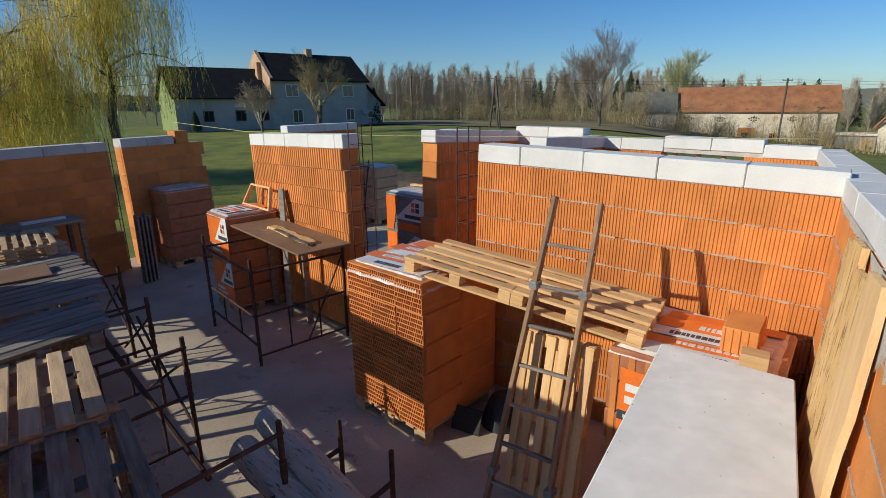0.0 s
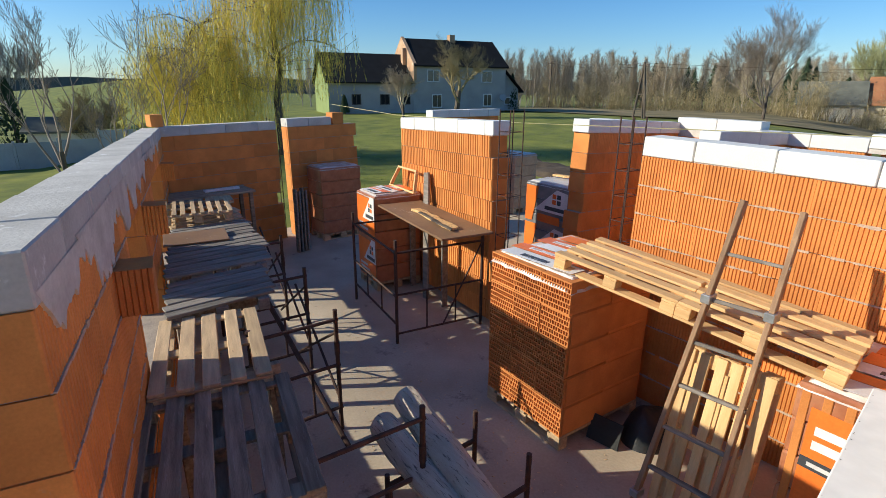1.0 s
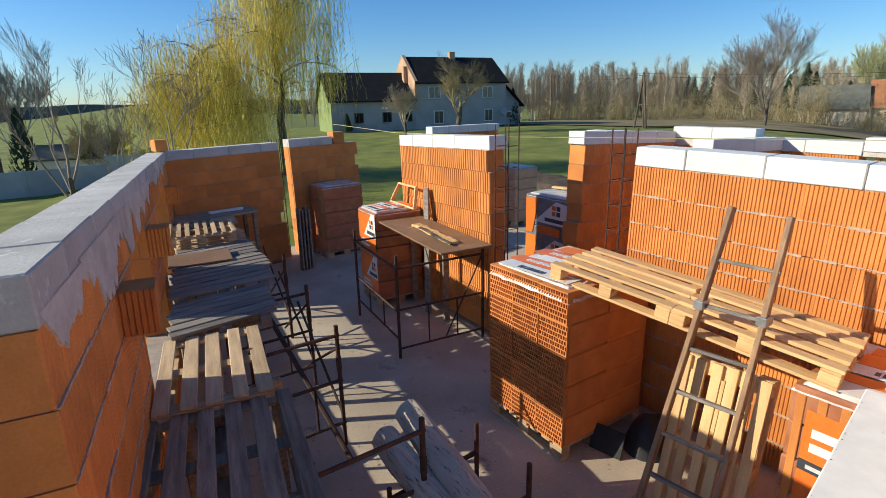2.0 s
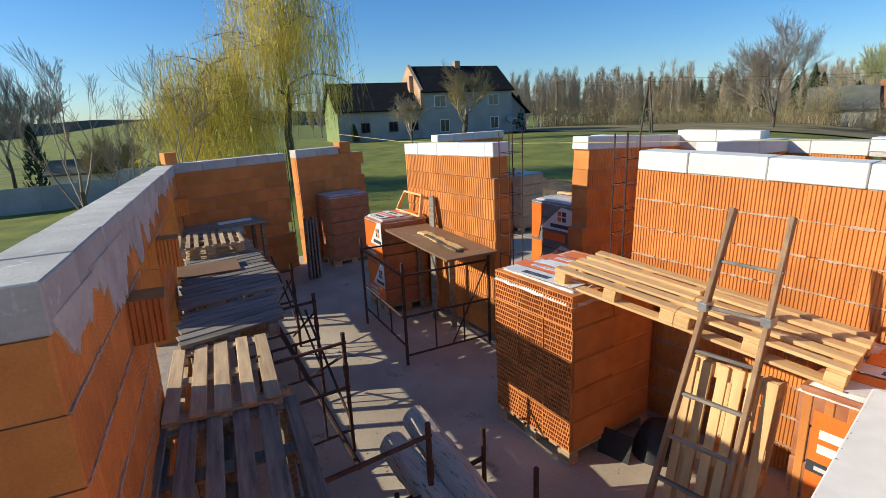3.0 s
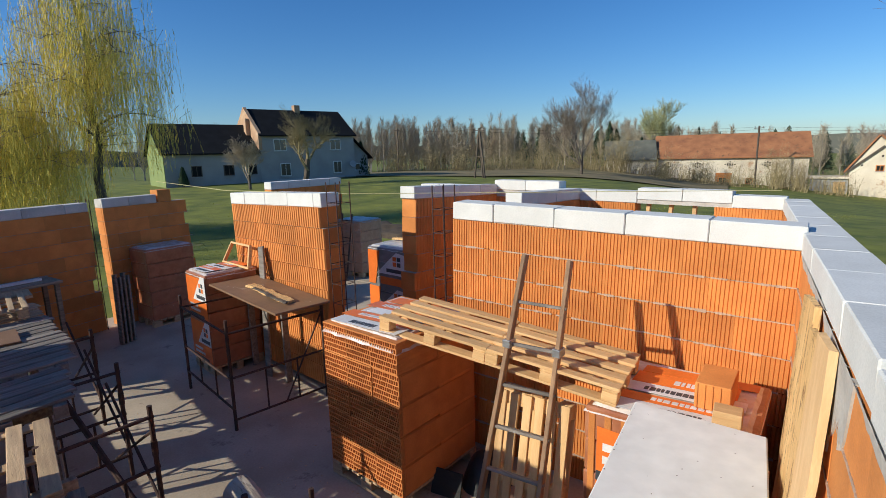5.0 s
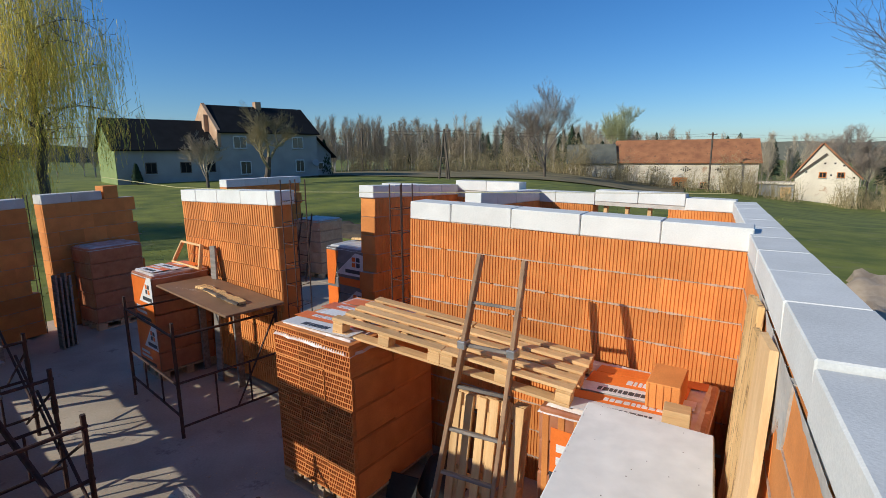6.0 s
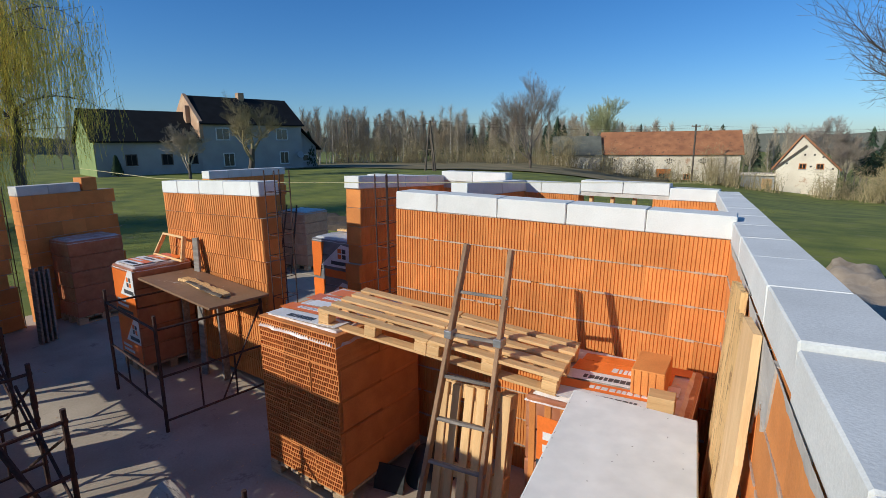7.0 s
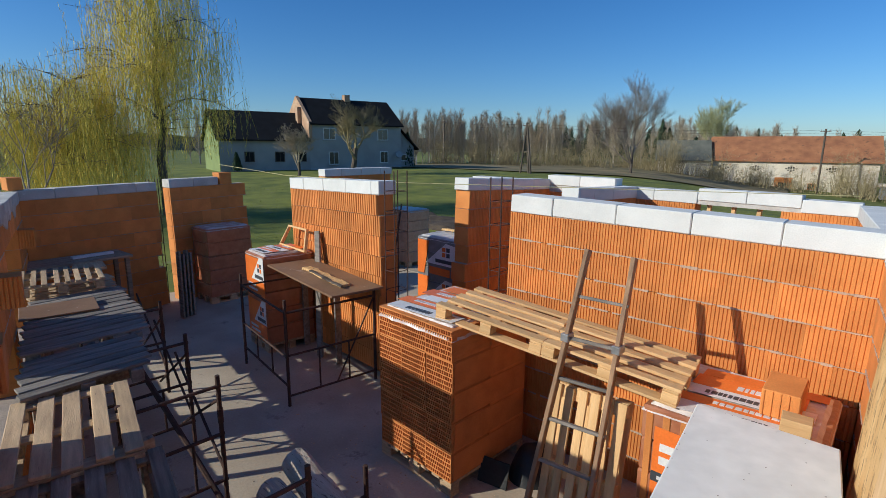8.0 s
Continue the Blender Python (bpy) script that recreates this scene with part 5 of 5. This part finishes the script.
def willow(x, y, h, w, label, seed, strands, trunk_r=0.30, hem=0.06):
    """Weeping willow: leaning limbs that rise and bend over, with long hanging strands of small leaves."""
    rng = random.Random(seed)
    base = Vector((x, y, ground_z(x, y) - 0.1))
    t = thing("willow_tree", pose(0, 0, 0), label, "tree", "willows")
    limbs, tips = Cloud(), []
    knots = [base + Vector((0.25 * noise.noise((i * 0.7, seed, 0)) * i, 0.25 * noise.noise((seed, i * 0.7, 3)) * i, h * 0.095 * i)) for i in range(9)]
    for i in range(8):
        limbs.tube(knots[i], knots[i + 1], trunk_r * (1 - i / 10), trunk_r * (1 - (i + 1) / 10), 9)
    for k in range(17):
        a = 2.4 * k + rng.uniform(-0.3, 0.3)
        lev = 2.6 + 5.4 * (k / 17)
        i = int(lev)
        p = knots[i].lerp(knots[min(8, i + 1)], lev - i)
        d = Vector((math.cos(a), math.sin(a), rng.uniform(0.9, 1.6))).normalized()
        reach = w * 0.5 * rng.uniform(0.7, 1.05) * (1.0 - 0.45 * (k / 17) ** 2)
        n, r = 8, trunk_r * 0.26 * (1.1 - 0.5 * k / 17)
        for j in range(n):
            d = (d + Vector((math.cos(a) * 0.06, math.sin(a) * 0.06, -0.17)) + Vector((rng.gauss(0, 0.10), rng.gauss(0, 0.10), rng.gauss(0, 0.06)))).normalized()
            q = p + d * (reach * 1.25 / n)
            limbs.tube(p, q, r, r * 0.82, 5)
            if j > 0:
                tips.append(q)
                for _ in range(3):
                    e = q + Vector((rng.gauss(0, 0.55), rng.gauss(0, 0.55), rng.uniform(-0.2, 0.6)))
                    limbs.tube(q, e, r * 0.35, 0.008, 3)
                    tips += [e, q.lerp(e, 0.5)]
            p, r = q, r * 0.82
    part("trunk", limbs, BARK, t)
    c = Cloud()
    for s in range(strands):
        p = rng.choice(tips) + Vector((rng.gauss(0, 0.20), rng.gauss(0, 0.20), rng.gauss(0, 0.15)))
        lo = base.z + h * hem * rng.uniform(0.55, 1.35)
        L = min((rng.uniform(0.10, 0.34) if rng.random() < 0.7 else rng.uniform(0.3, 0.5)) * h, p.z - lo)
        if L < 0.4:
            continue
        sway = Vector((rng.gauss(0, 0.06), rng.gauss(0, 0.06), 0))
        k = max(6, int(L / 0.085))
        for i in range(k):
            f = i / k
            q = p + Vector((0, 0, -L * f)) + sway * (f * 4) + Vector((rng.gauss(0, 0.02), rng.gauss(0, 0.02), 0))
            a = rng.uniform(0, 6.28)
            o = Vector((math.cos(a), math.sin(a), 0)) * rng.uniform(0.009, 0.018)
            dn = Vector((o.x * rng.uniform(0.5, 2), o.y * rng.uniform(0.5, 2), -rng.uniform(0.11, 0.18)))
            c.quad(q - o * 0.5, q + o * 0.5, q + dn + o * 0.4, q + dn - o * 0.2)
    part("crown", c, LEAF, t, "hanging strands of young yellow-green leaves")
    return t


willow(-24.68, 7.5, 13.6, 6.0, "tall weeping willow with thin yellow-green spring strands", 3, 2100, 0.22, 0.34)
willow(-25.7, 4.3, 8.0, 6.2, "lower dense yellow weeping willow", 5, 2600, 0.15)
bare_tree(-24.2, -1.05, 7.6, "slender bare tree with upright limbs by the lawn", 11, 0.34, 5, 0.34, thin=0.004, r=0.09)
bare_tree(-24.2, 0.75, 4.6, "thin bare sapling near the willow", 12, 0.35, 4, 0.35, thin=0.005)
bare_tree(-19.8, 2.1, 5.6, "bare dark tree in front of the willow", 13, 0.25, 4, 0.42, thin=0.005, r=0.06)
bare_tree(-40.89, 29.35, 7.4, "pollarded fruit tree with bushy bare crown", 21, 0.36, 4, 0.55, BUSH, 0.24, (0.4, 0.2), 3)
bare_tree(-41.57, 24.07, 4.8, "small rounded bare fruit tree by the house", 22, 0.30, 4, 0.55, BIRCH, 0.12, kids=3)
bare_tree(-28.6, 64.0, 12.2, "tall bare ash tree with a round crown", 31, 0.26, 4, 0.40, kids=3, thin=0.008, r=0.16, wide=2.0)
bare_tree(-30.5, 90.5 * 1.15, 13.5, "pale budding tree behind the stable", 32, 0.3, 4, 0.32, BUD, kids=3, thin=0.014)
bare_tree(9.5, 34.0, 16.0, "large bare oak beside the meadow", 33, 0.24, 4, 0.58, BARK, lean=(-0.6, 0), r=0.36, kids=3, thin=0.006, wide=1.9)
bare_tree(3.7, 104.0, 11.6, "bare tree behind the cottage", 34, 0.3, 4, 0.5, kids=3, thin=0.012)
bare_tree(8.0, 104.0, 9.0, "bare tree behind the cottage", 35, 0.3, 4, 0.5, kids=3, thin=0.012)
for i, (x, y, h) in enumerate(((12.5, 82, 8), (15.5, 80, 9.5), (10.3, 79, 4.5))):
    bare_tree(x, y, h, "budding thicket tree beyond the meadow", 40 + i, 0.2, 4, 0.55, BUSH, kids=3, thin=0.01)
# Crowns take the pale colour to imitate sun glare and haze.
for i, (x, y, h) in enumerate(((-58, -9, 9.5), (-60, -7.0, 10.5), (-59, -5.0, 9.0), (-61, -11, 11), (-55, -12.5, 10), (-57, -14.5, 11), (-52, -7.8, 8.0), (-50, -16, 10))):
    bare_tree(x, y, h, "birch behind the fence, crown paled for sun glare", 50 + i, 0.30, 4, 0.30, BARK_AND_GLARE, kids=3, thin=0.010)
for i, (x, y, h) in enumerate(((-46, 0.4, 4.4),)):
    bare_tree(x, y, h, "low bushy bare tree beside the garden shed", 60 + i, 0.15, 4, 0.5, BUSH, kids=3, thin=0.008, wide=1.5)


def bush(c, x, y, h, w, n, rng):
    z = ground_z(x, y)
    for _ in range(n):
        a = rng.uniform(0, 6.28)
        d = Vector((math.cos(a) * rng.uniform(0.1, 0.6) * w / h, math.sin(a) * rng.uniform(0.1, 0.6) * w / h, 1)).normalized()
        p = Vector((x + rng.gauss(0, w * 0.16), y + rng.gauss(0, w * 0.16), z))
        L = h * rng.uniform(0.5, 1.0)
        for i in range(3):
            q = p + d * (L / 3) + Vector((rng.gauss(0, 0.05), rng.gauss(0, 0.05), 0)) * h * 0.3
            c.tube(p, q, 0.03 * (3 - i) / 3, 0.03 * (2 - i) / 3 + 0.004, 3)
            for _ in range(2):
                e = q + Vector((rng.gauss(0, 0.14), rng.gauss(0, 0.14), rng.uniform(0.0, 0.22))) * h
                c.tube(q, e, 0.012, 0.004, 3)
            p = q


rng = random.Random(77)
hedge = Cloud()
for i in range(70):
    k = rng.random()
    x = -24 + 44 * k
    y = (71.0 + 3.6 * (x + 23) / 19) * 1.14 - rng.uniform(0.5, 3.5)
    bush(hedge, x, y, rng.uniform(1.2, 3.6), rng.uniform(1.5, 3.0), 12, rng)
for x, y, h in ((-30.5, 80.5, 6.0), (-29, 80.0, 6.5), (-9.0, 84.5, 5.4), (-6.5, 84.8, 5.0), (5.2, 83.5, 4.0), (9.5, 82, 3.6)):
    bush(hedge, x, y, h, 4.0, 60, rng)
tagged(part("scrub_hedge", hedge, BUSH), "tangle of bare brown scrub along the meadow's edge", "hedge", kind="stuff")

thicket = Cloud()
for i in range(190):
    th = math.radians(rng.uniform(103, 136) if i < 130 else rng.uniform(72, 103))
    r = rng.uniform(84, 100)
    bush(thicket, r * math.cos(th), r * math.sin(th), rng.uniform(2.0, 5.5), rng.uniform(2.0, 4.5), 14, rng)
tagged(part("brown_thicket", thicket, BUSH), "low brown thicket in front of the woods", "thicket", kind="stuff")

wood, needles, stems = Cloud(), Cloud(), Cloud()
for i in range(440):
    th = math.radians(rng.uniform(100, 142) if i < 340 else rng.uniform(142, 168) if i < 380 else rng.uniform(72, 100))
    r = rng.uniform(112, 140)
    x, y = r * math.cos(th), r * math.sin(th)
    z = ground_z(x, y) - 0.3
    birches = math.degrees(th) > 126 + rng.gauss(0, 4)
    h = rng.uniform(9.5, 13.0) if birches else rng.uniform(6.5, 10.5)
    if not birches and rng.random() < 0.20:
        stems.tube((x, y, z), (x, y, z + h), 0.16, 0.03, 5)
        n = 18
        for k in range(n):
            zz = z + h * (0.22 + 0.78 * k / n)
            rad = h * 0.22 * (1 - k / n) + 0.3
            m = 14
            off = rng.uniform(0, 1)
            for j in range(m):
                a0, a1 = 6.283 * (j + off) / m, 6.283 * (j + off + 0.75) / m
                rr = rad * rng.uniform(0.65, 1.15)
                needles.tri((x, y, zz + h * 0.07), (x + rr * math.cos(a0), y + rr * math.sin(a0), zz - h * 0.025 * rng.uniform(0.3, 1.5)),
                            (x + rr * math.cos(a1), y + rr * math.sin(a1), zz - h * 0.025 * rng.uniform(0.3, 1.5)))
    else:
        stems.tube((x, y, z), (x + rng.gauss(0, 0.2), y, z + h * 0.9), 0.10, 0.03, 5)
        for k in range(80):
            f = rng.uniform(0.18, 1.0)
            p = Vector((x, y, z + h * f * 0.92))
            a = rng.uniform(0, 6.283)
            L = h * 0.17 * (1.12 - f) + 0.4
            e = p + Vector((math.cos(a) * L * 0.6, math.sin(a) * L * 0.6, L * rng.uniform(0.7, 1.3)))
            wood.tube(p, e, 0.028, 0.012, 3)
            for _ in range(4):
                g = p.lerp(e, rng.uniform(0.3, 1)) 
                wood.tube(g, g + Vector((rng.gauss(0, 0.35), rng.gauss(0, 0.35), rng.uniform(0.3, 1.1))), 0.018, 0.010, 3)
tagged(part("woodland_stems", stems, BARK_AND_GLARE), "pale slim trunks of the far wood", "woodland", kind="stuff")
tagged(part("woodland_twigs", wood, BIRCH), "bare reddish-brown twigs of the far birch wood", "woodland", kind="stuff")
tagged(part("woodland_conifers", needles, NEEDLE), "dark green conifers among the far wood", "woodland", kind="stuff")
ridge_ = Cloud()
for i in range(140):
    a, b = math.radians(70 + i * 0.9), math.radians(70 + (i + 1) * 0.9)
    ha, hb = (9 + 3.5 * noise.noise((i * 0.13, 0, 5)) for i in (i, i + 1))
    ridge_.quad((420 * math.cos(a), 420 * math.sin(a), -6), (420 * math.cos(b), 420 * math.sin(b), -6), (425 * math.cos(b), 425 * math.sin(b), hb), (425 * math.cos(a), 425 * math.sin(a), ha))
tagged(part("backdrop", ridge_, FAR_WOOD), "distant hazy wooded rise on the horizon", "backdrop", kind="structure")

# meadow strip, soil, sand and ditch
def patch(name, x0, x1, y0, y1, mat, label, category, lift=0.03, nx=14, ny=8, rough=0.0, seed=1):
    c = Cloud()
    for j in range(ny + 1):
        for i in range(nx + 1):
            x, y = x0 + (x1 - x0) * i / nx, y0 + (y1 - y0) * j / ny
            e = 0 if i in (0, nx) or j in (0, ny) else 1
            x += (1 - e) * noise.noise((x * 0.7, y * 0.7, seed)) * 0.6
            y += (1 - e) * noise.noise((y * 0.7, x * 0.7, seed)) * 0.6
            z = ground_z(x, y) + (lift + rough * abs(noise.noise((x * 1.7, y * 1.7, seed)))) * e - 0.03 * (1 - e)
            c.v.append((x, y, z))
    for j in range(ny):
        for i in range(nx):
            k = j * (nx + 1) + i
            c.f.append((k, k + 1, k + nx + 2, k + nx + 1))
    return tagged(part(name, c, mat, smooth=True), label, category, kind="structure")


mead = Cloud()
n = 60
for i in range(n + 1):
    th = math.radians(100 + 44 * i / n)
    for r in (62, 75, 90, 112):
        x, y = r * math.cos(th), r * math.sin(th)
        mead.v.append((x, y, ground_z(x, y) + 0.12))
for i in range(n):
    for k in range(3):
        a = i * 4 + k
        mead.f.append((a, a + 1, a + 5, a + 4))
tagged(part("dry_meadow", mead, STRAW, smooth=True), "strip of dry straw-coloured meadow before the wood", "meadow", kind="structure")
patch("soil_strip", -19.0, -13.0, 13.5, 16.0, SOIL, "dark turned soil strip on the lawn", "soil", 0.10, rough=0.35)
patch("sand_bank", 1.2, 2.3, 6.0, 15.5, SAND, "bank of pale sand along the building", "sand", 0.22, 8, 26, rough=0.45, seed=4)
pile = thing("wood_pile", pose(-17.2, 13.6, ground_z(-17.2, 13.6)), "small heap of cut branches on the lawn", "wood pile")
for i in range(26):
    a = random.uniform(0, 6.28)
    part("branch", bar((math.cos(a) * 0.9, math.sin(a) * 0.6, 0.03), (random.gauss(0, 0.15), random.gauss(0, 0.15), random.uniform(0.2, 0.5)), 0.03, 5), BARK, pile)


def utility_pole(x, y, h, label, a_frame=False):
    z = ground_z(x, y)
    t = thing("utility_pole", pose(x, y, z - 0.2), label, "pole", "utility poles")
    if a_frame:
        for dx in (-0.75, 0.75, 0.1):
            part("post", bar((dx, 0.5 * (dx == 0.1), 0), (0.0, 0, h), 0.11), BARK, t)
        part("brace", bar((-0.42, 0, h * 0.45), (0.42, 0, h * 0.45), 0.06), BARK, t)
    else:
        part("post", bar((0, 0, 0), (0, 0, h), 0.12), BARK, t)
    part("crossarm", beam((-0.6, 0, h - 0.3), (0.6, 0, h - 0.3), 0.08, 0.1), BARK, t)
    for dx in (-0.5, 0.5):
        part("insulator", bar((dx, 0, h - 0.25), (dx, 0, h - 0.05), 0.04), CONCRETE, t)


utility_pole(-34.4, 49.0, 5.9, "timber A-frame power pole on the lawn", True)
utility_pole(-10.9 * 1.05, 79.2 * 1.05, 8.6, "concrete power pole before the barn")
utility_pole(-62, 64, 7.5, "slim timber pole by the wood")
wires = thing("power_lines", pose(0, 0, 0), "thin overhead power lines between poles", "cable")
for dz in (0.0, 0.35):
    pts = [Vector((-62, 64, ground_z(-62, 64) + 7.0 + dz)), Vector((-34.4, 49.0, 5.2 + dz)), Vector((-11.4, 83.2, 5.0 + dz)), Vector((30, 100, 4 + dz))]
    c = Cloud()
    for a, b in zip(pts, pts[1:]):
        prev = a
        for i in range(1, 11):
            f = i / 10
            q = a.lerp(b, f) - Vector((0, 0, 1.6 * f * (1 - f)))
            c.tube(prev, q, 0.012, 0.012, 3)
            prev = q
    part("wire", c, RUST, wires)


def thuja(x, y, h, r, seed):
    rng = random.Random(seed)
    z = ground_z(x, y)
    t = thing("conifer", pose(0, 0, 0), "dense dark green garden conifer", "tree", "garden conifers")
    st = Cloud()
    st.tube((x, y, z - 0.1), (x, y, z + h * 0.9), 0.1, 0.02, 6)
    part("trunk", st, BARK, t)
    c = Cloud()
    for _ in range(700):
        f = rng.random() ** 0.8
        a = rng.uniform(0, 6.28)
        rr = r * (1 - f) ** 0.7 * rng.uniform(0.6, 1.05)
        p = Vector((x + rr * math.cos(a), y + rr * math.sin(a), z + 0.1 + h * f))
        o = Vector((-math.sin(a), math.cos(a), 0)) * rng.uniform(0.06, 0.14)
        c.tri(p - o, p + o, p + Vector((math.cos(a) * 0.08, math.sin(a) * 0.08, rng.uniform(0.2, 0.4))))
    part("crown", c, NEEDLE, t)


thuja(-49.1, 44.0, 4.0, 1.1, 1)
thuja(-53.2, 23.7, 1.5, 0.4, 2)
thuja(-51.0, 22.6, 1.6, 0.5, 3)
thuja(-51.5, -4.4, 5.2, 1.3, 4)

# grass tufts on the lawn near the walls
tufts = Cloud()
rng = random.Random(5)
for _ in range(16000):
    th = math.radians(rng.uniform(84, 185))
    r = 10.5 + 26 * rng.random() ** 1.3
    x, y = -3 + r * math.cos(th), 3 + r * math.sin(th)
    if -10.8 < x < 1.2 and -1.6 < y < 7.8:
        continue
    z = ground_z(x, y)
    a = rng.uniform(0, 6.28)
    h = rng.uniform(0.02, 0.05)
    o = Vector((math.cos(a), math.sin(a), 0)) * rng.uniform(0.012, 0.03)
    tufts.tri(Vector((x, y, z - 0.02)) - o, Vector((x, y, z - 0.02)) + o, Vector((x + rng.gauss(0, 0.05), y + rng.gauss(0, 0.05), z + h)))
tagged(part("grass_tufts", tufts, BLADE), "short green grass blades on the lawn", "grass", kind="stuff")
